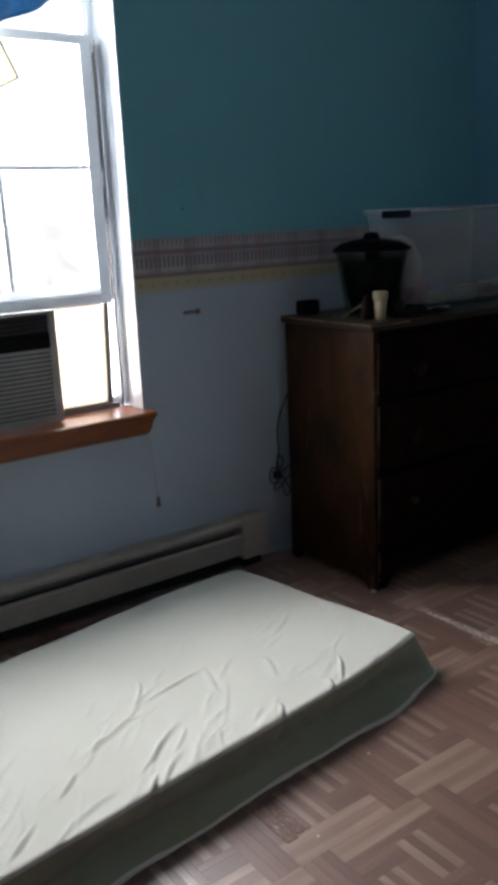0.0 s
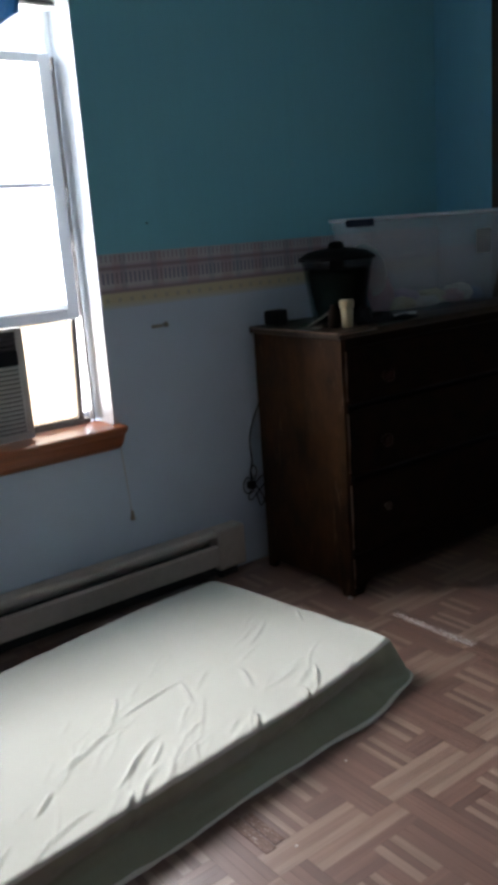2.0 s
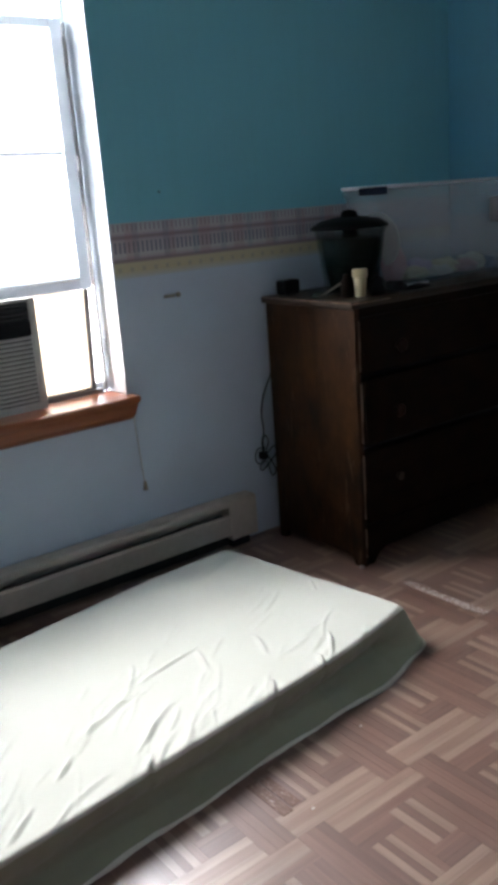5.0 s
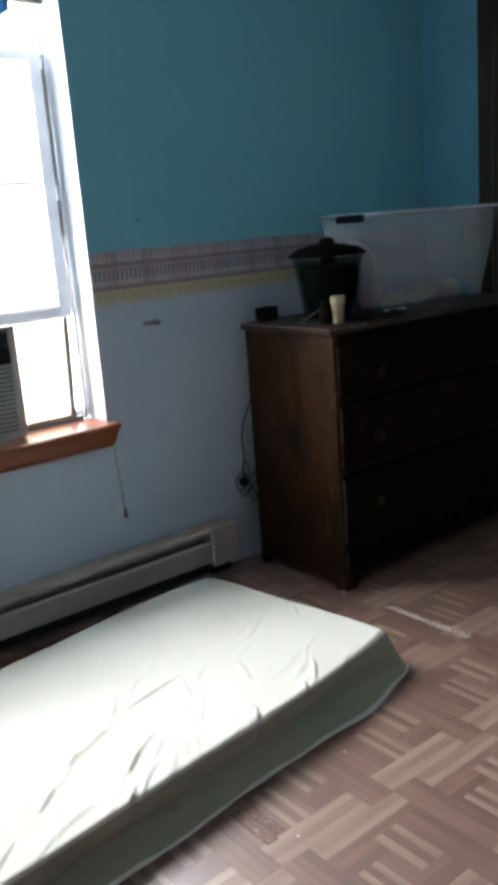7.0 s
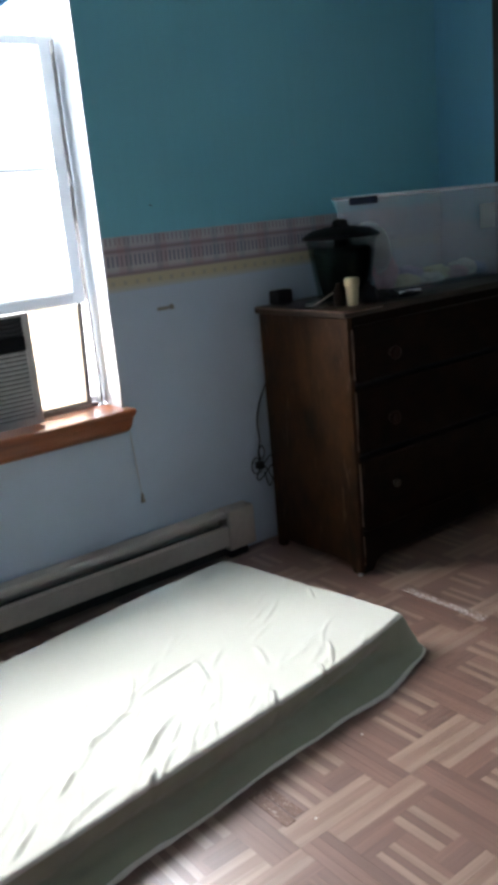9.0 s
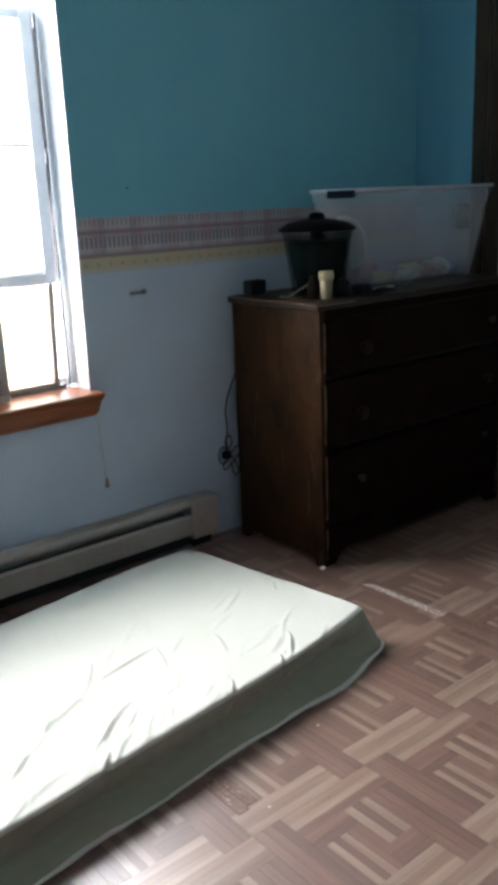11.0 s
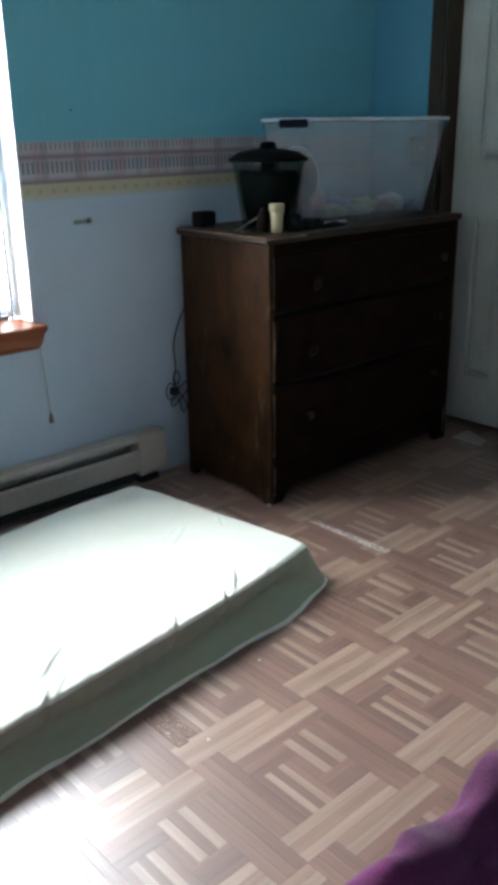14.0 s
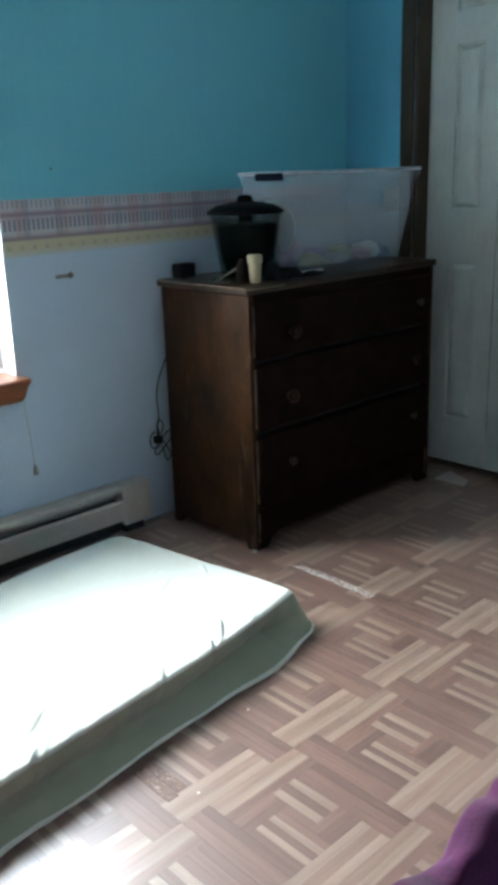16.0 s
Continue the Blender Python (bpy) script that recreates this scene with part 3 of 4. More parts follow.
bm = bmesh.new()
NX, NS = 60, 26
grid = []
for i in range(NX + 1):
    u = i / NX
    x = -1.22 + u * 0.86
    low = 1.628 + 0.85 * max(0.0, x + 0.62) ** 1.6 + 0.012 * math.sin(u * 17) * (x < -0.7)
    row = []
    for j in range(NS + 1):
        s = j / NS
        z = 1.93 + (low - 1.93) * s
        y = 1.165 - 0.03 * math.sin(math.pi * s) - 0.014 * math.sin(u * 55 + 2 * s) * (0.4 + 0.6 * s) + 0.02 * s * s
        z += 0.004 * math.sin(u * 40 + s * 6) * s
        row.append(bm.verts.new((x, y, z)))
    grid.append(row)
for i in range(NX):
    for j in range(NS):
        bm.faces.new((grid[i][j], grid[i + 1][j], grid[i + 1][j + 1], grid[i][j + 1]))
bmesh.ops.solidify(bm, geom=bm.faces[:], thickness=0.003)
curtain = empty("curtain", (-0.8, 1.17, 1.6), "blue cloth curtain gathered up at the window head", "curtain")
part("cloth", bm, M_CURTAIN, curtain, smooth=True)
rod = tube([(-1.25, 1.17, 1.935), (-0.24, 1.17, 1.935)], 0.007)
box(-0.27, -0.26, 1.165, NORTH, 1.93, 1.94, bm=rod)
part("rod", rod, M_STEEL, curtain)

card = empty("hanging_card", (-0.6, 1.18, 1.5), "pale yellow card with a thin black edge", "card")
bm = box(-0.14, 0.0, -0.001, 0.001, 0.0, 0.16)
for v in bm.verts:
    v.co = Matrix.Translation((-0.50, 1.19, 1.522)) @ Matrix.Rotation(radians(-25), 4, "Y") @ v.co
part("sheet", bm, M_CARD, card)
bm = box(-0.14, 0.005, -0.003, 0.003, -0.004, 0.0)
box(0.0, 0.005, -0.003, 0.003, 0.0, 0.16, bm=bm)
for v in bm.verts:
    v.co = Matrix.Translation((-0.50, 1.19, 1.522)) @ Matrix.Rotation(radians(-25), 4, "Y") @ v.co
part("edge_strip", bm, M_BLACK, card)

# ---- baseboard heater ----
heater = empty("baseboard_heater", (-0.9, NORTH - 0.03, 0.0), "long beige enamel baseboard heater along the wall", "baseboard heater")
HX0, HX1, HY = WEST + 0.02, 0.235, NORTH - 0.066
part("back_plate", box(HX0, HX1 - 0.002, NORTH - 0.012, NORTH - 0.001, 0.055, 0.176, 0.001), M_HEATER, heater)
part("top_cover", extrude_profile([(NORTH - 0.013, 0.178), (HY + 0.010, 0.178), (HY + 0.003, 0.172), (HY + 0.001, 0.160), (HY + 0.005, 0.158), (HY + 0.012, 0.170), (NORTH - 0.013, 0.174)], HX0, 0.118), M_HEATER, heater)
part("front_cover", extrude_profile([(HY, 0.124), (HY + 0.010, 0.131), (HY + 0.013, 0.128), (HY + 0.004, 0.121), (HY + 0.004, 0.062), (HY + 0.014, 0.056), (HY + 0.012, 0.053), (HY, 0.059)], HX0, 0.118), M_HEATER, heater)
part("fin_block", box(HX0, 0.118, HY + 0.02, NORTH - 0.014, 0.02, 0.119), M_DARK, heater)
part("end_cap", box(0.1185, HX1, HY - 0.001, NORTH - 0.002, 0.036, 0.180, 0.013, seg=4), M_HEATER, heater)
# foot inset and coloured dark for the shadow under the end cap
part("foot", box(0.14, HX1 - 0.02, HY + 0.03, NORTH - 0.002, 0.0, 0.0355, 0.002), M_DARK, heater)

# ---- wall fittings ----
hook = empty("wall_hook", (0.03, NORTH, 0.877), "small tarnished metal hook screwed to the wall", "hook")
part("base_plate", box(-0.018, 0.022, NORTH - 0.006, NORTH - 0.0005, 0.870, 0.881, 0.002), M_STEEL, hook)
bm = lathe([(0.002, 0.0), (0.008, 0.002), (0.009, 0.006), (0.007, 0.011), (0.003, 0.013)], (0, 0, 0), n=20)
for v in bm.verts:
    v.co = Matrix.Translation((0.032, NORTH - 0.001, 0.877)) @ Matrix.Rotation(radians(90), 4, "X") @ v.co
part("knob", bm, M_STEEL, hook, smooth=True)
nail = finish("wall_nail", tube([(0.006, NORTH + 0.002, 1.185), (-0.008, NORTH - 0.012, 1.188)], 0.002), M_DARK)
tagged(nail, "small dark nail in the teal wall", "nail")

cord = empty("blind_cord", (-0.15, NORTH, 0.3), "off-white pull cord with a wooden tassel hanging below the sill", "pull cord")
part("cord", tube(spline([(-0.176, 1.215, 0.60), (-0.174, 1.228, 0.52), (-0.166, 1.231, 0.42), (-0.160, 1.231, 0.315)]), 0.0014), M_CORD, cord)
part("tassel", lathe([(0.002, 0.03), (0.004, 0.026), (0.006, 0.012), (0.008, 0.0), (0.003, -0.001)], (-0.159, 1.229, 0.285), n=16), M_TASSEL, cord, smooth=True)

plug = empty("power_cable", (0.31, NORTH, 0.28), "black cable bundle plugged in behind the dresser", "cable")
part("outlet_plug", box(0.304, 0.328, NORTH - 0.026, NORTH - 0.001, 0.272, 0.298, 0.004), M_BLACK, plug)
part("cable", tube(spline([(0.40, 1.20, 0.66), (0.372, 1.222, 0.57), (0.338, 1.226, 0.50), (0.322, 1.226, 0.44), (0.326, 1.226, 0.37), (0.312, 1.222, 0.33), (0.318, 1.218, 0.29)]), 0.0022), M_BLACK, plug, smooth=True)
bm = tube(spline([(0.312, 1.212, 0.300), (0.282, 1.200, 0.325), (0.262, 1.198, 0.305), (0.270, 1.200, 0.272), (0.305, 1.206, 0.268), (0.318, 1.212, 0.290)]), 0.0021)
tube(spline([(0.312, 1.21, 0.310), (0.298, 1.20, 0.345), (0.312, 1.20, 0.362), (0.326, 1.205, 0.335), (0.316, 1.208, 0.300), (0.338, 1.208, 0.262), (0.352, 1.205, 0.228), (0.334, 1.205, 0.212), (0.322, 1.21, 0.262)]), 0.0021, bm=bm)
tube(spline([(0.318, 1.21, 0.290), (0.346, 1.20, 0.318), (0.358, 1.20, 0.296), (0.340, 1.205, 0.272), (0.300, 1.208, 0.240), (0.288, 1.21, 0.252), (0.312, 1.21, 0.286)]), 0.0021, bm=bm)
part("cable_loop", bm, M_BLACK, plug, smooth=True)

# ---- dresser ----
DX0, DX1, DY0, DY1, DZ = 0.313, 1.266, 0.754, 1.176, 0.838
dresser = empty("dresser", ((DX0 + DX1) / 2, (DY0 + DY1) / 2, 0), "dark walnut-stained wooden dresser with three drawers and worn edges", "dresser")
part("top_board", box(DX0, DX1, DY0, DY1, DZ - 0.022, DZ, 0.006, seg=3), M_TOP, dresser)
sx0, sx1, fy = DX0 + 0.013, DX1 - 0.013, 0.760
for x in (sx0, sx1 - 0.02):
    bm = bmesh.new()
    out = [(fy, 0.0), (fy + 0.035, 0.0), (fy + 0.045, 0.022), (fy + 0.065, 0.030), (DY1 - 0.065, 0.030), (DY1 - 0.045, 0.022), (DY1 - 0.035, 0.0), (DY1 - 0.008, 0.0), (DY1 - 0.008, DZ - 0.022), (fy, DZ - 0.022)]
    bm = extrude_profile(out, x, x + 0.02)
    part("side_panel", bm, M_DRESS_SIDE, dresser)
part("back_panel", box(sx0 + 0.021, sx1 - 0.021, DY1 - 0.016, DY1 - 0.010, 0.08, DZ - 0.024), M_DRESS, dresser)
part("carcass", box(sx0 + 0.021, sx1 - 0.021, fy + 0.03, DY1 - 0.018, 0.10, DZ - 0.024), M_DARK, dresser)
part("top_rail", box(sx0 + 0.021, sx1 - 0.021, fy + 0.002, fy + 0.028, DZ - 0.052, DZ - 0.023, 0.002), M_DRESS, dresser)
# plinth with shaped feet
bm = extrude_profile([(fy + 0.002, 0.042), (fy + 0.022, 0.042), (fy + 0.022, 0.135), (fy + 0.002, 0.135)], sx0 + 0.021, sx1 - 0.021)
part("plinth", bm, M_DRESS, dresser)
for s, x in ((1, sx0 + 0.021), (-1, sx1 - 0.021)):
    bm = bmesh.new()
    shape = [(0, 0), (0.035, 0), (0.045, 0.015), (0.06, 0.030), (0.085, 0.0415), (0, 0.0415)]
    a = [bm.verts.new((x + s * px, fy + 0.002, pz)) for px, pz in shape]
    b = [bm.verts.new((x + s * px, fy + 0.022, pz)) for px, pz in shape]
    for i in range(6):
        bm.faces.new((a[i], a[(i + 1) % 6], b[(i + 1) % 6], b[i]))
    bm.faces.new(a), bm.faces.new(b)
    part("foot", bm, M_DRESS, dresser)
# front stile edges, rubbed, with the highlight painted pale along each drawer
for z0, z1 in ((0.03, 0.125), (0.160, 0.365), (0.405, 0.590), (0.628, 0.778)):
    for x in (sx0 + 0.018, sx1 - 0.018):
        part("stile_bead", tube([(x, fy + 0.0005, z0), (x + 0.0007, fy - 0.0005, (z0 + z1) / 2), (x, fy + 0.0005, z1)], 0.0038, n=10), M_RUBBED_SHINE, dresser, "rubbed edge with its highlight painted pale", True)
# top edge bead: rubbed wood, its highlight painted pale too
bead = tube([(DX0 + 0.0015, DY0 + 0.004, DZ - 0.003), (DX0 + 0.0015, DY1 - 0.01, DZ - 0.003)], 0.0032, n=10)
tube([(DX0 + 0.004, DY0 + 0.0012, DZ - 0.006), (DX0 + 0.16, DY0 + 0.0016, DZ - 0.006)], 0.0026, bm=bead, n=10)
part("top_edge", bead, M_RUBBED_SHINE, dresser, "rubbed edge with its highlight painted pale", True)
# pale disc added for the white glint at the front foot
part("foot_glint", lathe([(0.008, 0.0), (0.009, 0.002), (0.008, 0.006)], (sx0 - 0.004, fy + 0.002, 0), n=16), M_RIM, dresser, "pale disc standing for a glint", True)


def drawer(z0, z1, knobs, skew):
    """A drawer front with two turned knobs: place along the front, height, size, finish."""
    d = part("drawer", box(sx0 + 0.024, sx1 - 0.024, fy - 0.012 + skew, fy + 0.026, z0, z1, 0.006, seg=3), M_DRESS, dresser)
    for x, z, size, mat in knobs:
        bm = lathe([(0.006, 0), (0.006, 0.006), (0.009, 0.009), (0.0125, 0.012), (0.0138, 0.0155), (0.0125, 0.019), (0.0095, 0.0205), (0.007, 0.0190), (0.002, 0.0186)], (0, 0, 0), n=28)
        for v in bm.verts:
            v.co = Matrix.Translation((x, fy - 0.012 + skew, z)) @ Matrix.Rotation(radians(90), 4, "X") @ (v.co * size)
        part("knob", bm, mat, d, smooth=True)


drawer(0.618, 0.788, ((0.490, 0.690, 1.5, M_KNOB), (1.148, 0.699, 1.0, M_KNOB_PALE)), 0.0)
drawer(0.394, 0.600, ((0.478, 0.488, 1.5, M_KNOB), (1.135, 0.492, 1.2, M_KNOB)), 0.003)
drawer(0.142, 0.374, ((0.480, 0.273, 1.0, M_KNOB_PALE), (1.130, 0.283, 0.9, M_KNOB_PALE)), 0.001)

# ---- things on the dresser ----
tub = empty("storage_tub", (0.93, 0.98, DZ), "cloudy clear plastic storage tub with a few clothes", "storage tub")


def tub_shell():
    """A tapered open tub with rounded corners, a rolled rim and thin walls."""
    def ring(x0, x1, y0, y1, z, r, n=7):
        pts = []
        for cx, cy, a0 in ((x1 - r, y1 - r, 0), (x0 + r, y1 - r, 90), (x0 + r, y0 + r, 180), (x1 - r, y0 + r, 270)):
            for k in range(n):
                a = radians(a0 + 90 * k / (n - 1))
                pts.append((cx + r * math.cos(a), cy + r * math.sin(a), z))
        return pts
    b = bmesh.new()
    spec = [(0.070, 0.0, 0.05), (0.066, 0.004, 0.06), (0.012, 0.270, 0.085), (0.010, 0.282, 0.085), (0.0, 0.286, 0.09), (-0.004, 0.300, 0.09), (0.0, 0.312, 0.09), (0.010, 0.312, 0.085),
            (0.014, 0.300, 0.083), (0.016, 0.270, 0.080), (0.070, 0.008, 0.055)]
    rings = [[b.verts.new(p) for p in ring(0.578 + 0.5 * i, 1.312 - 1.25 * i, 0.83 + i * 0.6, 1.10 - i * 0.6, DZ + 0.001 + z, r)] for i, z, r in spec]
    n = len(rings[0])
    for p, q in zip(rings, rings[1:]):
        for k in range(n):
            b.faces.new((p[k], p[(k + 1) % n], q[(k + 1) % n], q[k]))
    b.faces.new(rings[0][::-1])
    b.faces.new(rings[-1])
    return b


part("shell", tub_shell(), M_TUB, tub, smooth=True)
rim = []
for cx, cy, a0 in ((1.224, 1.012, 0), (0.666, 1.012, 90), (0.666, 0.918, 180), (1.224, 0.918, 270)):
    rim += [(cx + 0.09 * math.cos(radians(a0 + 10 * k)), cy + 0.09 * math.sin(radians(a0 + 10 * k)), DZ + 0.315) for k in range(10)]
rim = tube(rim + rim[:1], 0.0055, n=10)
part("rim", rim, M_RIM, tub, "milky rolled rim, whitened for its highlight", True)
part("base_edge", tube(spline([(0.613, 0.965, DZ + 0.005), (0.616, 0.910, DZ + 0.005), (0.650, 0.873, DZ + 0.005), (0.72, 0.871, DZ + 0.005), (0.78, 0.871, DZ + 0.004)], 6), 0.0034), M_RIM, tub, "milky bottom edge, whitened for its highlight", True)
part("handle", box(0.556, 0.5725, 0.845, 0.955, DZ + 0.292, DZ + 0.316, 0.004), M_LATCH, tub, "dark blue clip handle")
part("sticker", box(1.045, 1.125, 0.826, 0.8275, DZ + 0.175, DZ + 0.255, 0.0005), M_STICK, tub, "faded pale sticker")


def heap(name, centre, size, mat, seed, label, category):
    """A crumpled bundle of cloth."""
    b = bmesh.new()
    bmesh.ops.create_icosphere(b, subdivisions=4, radius=1)
    for v in b.verts:
        d = 1 + 0.35 * noise.noise(v.co * 1.7 + Vector((seed, 0, 0))) + 0.12 * noise.noise(v.co * 5 + Vector((0, seed, 0)))
        v.co = Vector((centre[0] + v.co.x * d * size[0], centre[1] + v.co.y * d * size[1], max(centre[2], centre[2] + size[2] * 0.75 + v.co.z * d * size[2])))
    return tagged(finish(name, b, mat, smooth=True), label, category)


for x, y, size, mat, tone in ((0.715, 0.965, (0.040, 0.035, 0.070), M_MIX, "pink"), (0.790, 0.950, (0.065, 0.045, 0.022), M_YELLOW, "pale yellow"),
                              (0.860, 0.985, (0.055, 0.050, 0.034), M_LILAC, "lilac"), (0.905, 0.935, (0.060, 0.035, 0.020), M_MIX_B, "pale"),
                              (0.975, 0.970, (0.055, 0.050, 0.030), M_YELLOW, "pale yellow"), (1.045, 0.945, (0.060, 0.040, 0.024), M_MIX, "pink"),
                              (1.115, 0.965, (0.055, 0.050, 0.032), M_MIX_B, "pale"), (1.175, 0.950, (0.040, 0.040, 0.022), M_MIX_C, "blue")):
    heap("folded_cloth", (x, y, DZ + 0.011), size, mat, x * 10, "crumpled " + tone + " cloth inside the clear tub", "cloth")
bm = lathe([(0.085, 0), (0.088, 0.004), (0.06, 0.008), (0.02, 0.01)], (0, 0, 0), n=36)
for v in bm.verts:
    v.co = Matrix.Translation((0.662, 0.975, DZ + 0.150)) @ Matrix.Rotation(radians(82), 4, "Y") @ v.co
tagged(finish("plate", bm, M_MIX_B, smooth=True), "pale round plate standing on edge in the tub", "plate")

PX, PY = 0.474, 0.916
keeper = empty("smoky_tub", (PX, PY, DZ), "smoky clear tapered tub with a black domed lid", "lidded tub")
part("vessel", lathe([(0.078, 0.001), (0.081, 0.006), (0.106, 0.180), (0.110, 0.187), (0.110, 0.196), (0.104, 0.196), (0.101, 0.180), (0.076, 0.012)], (PX, PY, DZ), n=48), M_SMOKE, keeper, smooth=True)
part("lid", lathe([(0.117, 0.199), (0.121, 0.203), (0.117, 0.209), (0.09, 0.225), (0.05, 0.233), (0.026, 0.236), (0.024, 0.248), (0.018, 0.254), (0.006, 0.256)], (PX, PY, DZ), n=48), M_LID, keeper, "black domed lid with knob", True)
bm = lathe([(0.064, 0.014), (0.074, 0.06), (0.084, 0.115), (0.091, 0.160), (0.088, 0.170), (0.02, 0.172)], (PX, PY, DZ), n=48)
for v in bm.verts:
    v.co += 0.008 * noise.noise_vector(v.co * 22) * (v.co.z > DZ + 0.02)
part("filling", bm, M_FILL, keeper)
part("column", lathe([(0.024, 0.1725), (0.022, 0.180), (0.022, 0.198)], (PX, PY, DZ), n=24), M_LID, keeper)

cup = empty("pill_bottle", (0.424, 0.829, DZ), "cream plastic pill bottle standing at the dresser edge", "bottle")
part("bottle", lathe([(0.0155, 0.0005), (0.017, 0.003), (0.0195, 0.055), (0.018, 0.058)], (0.424, 0.829, DZ), n=32), M_CREAM, cup, smooth=True)
part("cap", lathe([(0.021, 0.0585), (0.0225, 0.060), (0.0228, 0.080), (0.021, 0.083)], (0.424, 0.829, DZ), n=32), M_CREAM, cup, smooth=True)
# turned brown shape added in place of the dark lumps here
brown = empty("brown_clutter", (0.396, 0.858, DZ), "brown stand-in for dark clutter behind the cream bottle", "bottle")
part("bottle", lathe([(0.016, 0.0005), (0.018, 0.004), (0.018, 0.050), (0.010, 0.058), (0.010, 0.070)], (0.396, 0.858, DZ), n=28), M_BROWN, brown, smooth=True)

clock = empty("clock", (0.385, 1.12, DZ), "small black plastic clock at the back of the dresser", "clock")
part("case", box(0.352, 0.422, 1.10, 1.145, DZ + 0.003, DZ + 0.048, 0.010, seg=3), M_BLACK, clock)
part("foot", box(0.360, 0.414, 1.105, 1.14, DZ, DZ + 0.0028), M_DARK, clock)
stick = finish("pencil", tube([(0.345, 0.925, DZ + 0.004), (0.388, 0.868, DZ + 0.046)], 0.0032), M_PAPER)
tagged(stick, "pale pencil leaning on the clutter", "pencil")


def clutter(name, at, size, mat, seed, label, category):
    b = bmesh.new()
    bmesh.ops.create_icosphere(b, subdivisions=3, radius=1)
    for v in b.verts:
        d = 1 + 0.5 * noise.noise(v.co * 2.2 + Vector((seed, 1, 0)))
        v.co = Vector((at[0] + v.co.x * d * size[0], at[1] + v.co.y * d * size[1], max(DZ + 0.0005, at[2] + v.co.z * d * size[2])))
    return tagged(finish(name, b, mat, smooth=True), label, category)


clutter("black_cable", (0.492, 0.828, DZ + 0.022), (0.030, 0.024, 0.036), M_BLACK, 12, "tangled heap of black cable on the dresser", "cable")
clutter("black_cable", (0.560, 0.830, DZ + 0.012), (0.055, 0.03, 0.020), M_BLACK, 3, "tangled heap of black cable on the dresser", "cable")
clutter("black_cable", (0.640, 0.795, DZ + 0.006), (0.05, 0.02, 0.010), M_BLACK, 9, "tangled heap of black cable on the dresser", "cable")
clutter("green_scrap", (0.372, 0.955, DZ + 0.006), (0.025, 0.018, 0.008), M_GREEN, 5, "small green plastic scrap on the dresser", "scrap")
clutter("paper_scrap", (0.375, 0.905, DZ + 0.003), (0.028, 0.012, 0.005), M_PAPER, 6, "small pale paper scrap on the dresser", "scrap")

# ---- mattress with fitted sheet ----
FR, BR, FL, BL = Vector((0.068, 0.346)), Vector((-0.009, 1.031)), Vector((-1.297, 0.162)), Vector((-1.297, 0.842))
MH = 0.112


def mattress_xy(u, v):
    """Plan of the mattress: u from foot to head, v from front to back, corners rounded."""
    k = 0.12
    a, b = 2 * u - 1, 2 * v - 1
    a, b = a * math.sqrt(1 - k * 0.28 * b ** 8), b * math.sqrt(1 - k * 0.28 * a ** 8)
    u, v = (a + 1) / 2, (b + 1) / 2
    p = (FL * (1 - u) + FR * u) * (1 - v) + (BL * (1 - u) + BR * u) * v
    p.y -= 0.045 * u * u * math.sin(math.pi * min(1, u)) * (1 - v)
    return p


rng = random.Random(11)
# folds of the sheet: middle x, y, turn in degrees, half length, half width, height
FOLDS = [(-0.43, 0.275, 58, 0.045, 0.006, 0.011), (-0.276, 0.285, 66, 0.045, 0.006, 0.010), (-0.775, 0.235, 50, 0.045, 0.006, 0.010),
         (-0.730, 0.320, 39, 0.070, 0.005, 0.006), (-0.655, 0.332, 42, 0.050, 0.005, 0.0045), (-0.54, 0.53, 13, 0.14, 0.006, 0.003),
         (-0.638, 0.542, 54, 0.065, 0.005, 0.006), (-0.900, 0.346, 40, 0.045, 0.005, 0.007), (-0.473, 0.492, 71, 0.065, 0.007, 0.005),
         (-0.329, 0.448, 68, 0.055, 0.007, 0.005), (-0.206, 0.335, 50, 0.070, 0.005, 0.008), (-0.012, 0.618, 58, 0.045, 0.005, 0.005),
         (-1.034, 0.250, 41, 0.060, 0.005, 0.007), (-0.700, 0.463, 4, 0.060, 0.005, 0.003)]
for _ in range(80):
    fx = rng.uniform(-1.25, -0.12)
    fv = rng.random() ** 1.5 * 0.62
    FOLDS.append((fx, 0.20 + 0.11 * (fx + 1.297) / 1.36 + fv * 0.66, rng.gauss(42, 11) - 30 * fv, rng.uniform(0.035, 0.11),
                  rng.uniform(0.0045, 0.0075), rng.uniform(0.0008, 0.0036) * (1.1 - fv)))
FOLDS = [(x, y, math.cos(radians(a)), math.sin(radians(a)), l, w, h, rng.uniform(-2.2, 2.2)) for x, y, a, l, w, h in FOLDS]


def wrinkle(x, y, v):
    """Short soft folds, each a ridge with a valley beside it, over a slow unevenness."""
    total = 0.0030 * noise.noise(Vector((x * 2.6, y * 3.4, 3.0))) + 0.0016 * noise.noise(Vector((x * 7, y * 8, 13.0))) * (1 - 0.6 * v)
    for fx, fy_, c, s_, l, w, h, bend in FOLDS:
        dx, dy = x - fx, y - fy_
        if abs(dx) > 0.2 or abs(dy) > 0.2:
            continue
        a = (c * dx + s_ * dy) / l
        if abs(a) > 1:
            continue
        b = (c * dy - s_ * dx - bend * l * l * (a * a - 0.4)) / w
        if abs(b) < 5:
            total += h * (1 - a * a) ** 1.5 * (math.exp(-b * b) - 0.3 * math.exp(-(b + 1.6) ** 2))
    return total


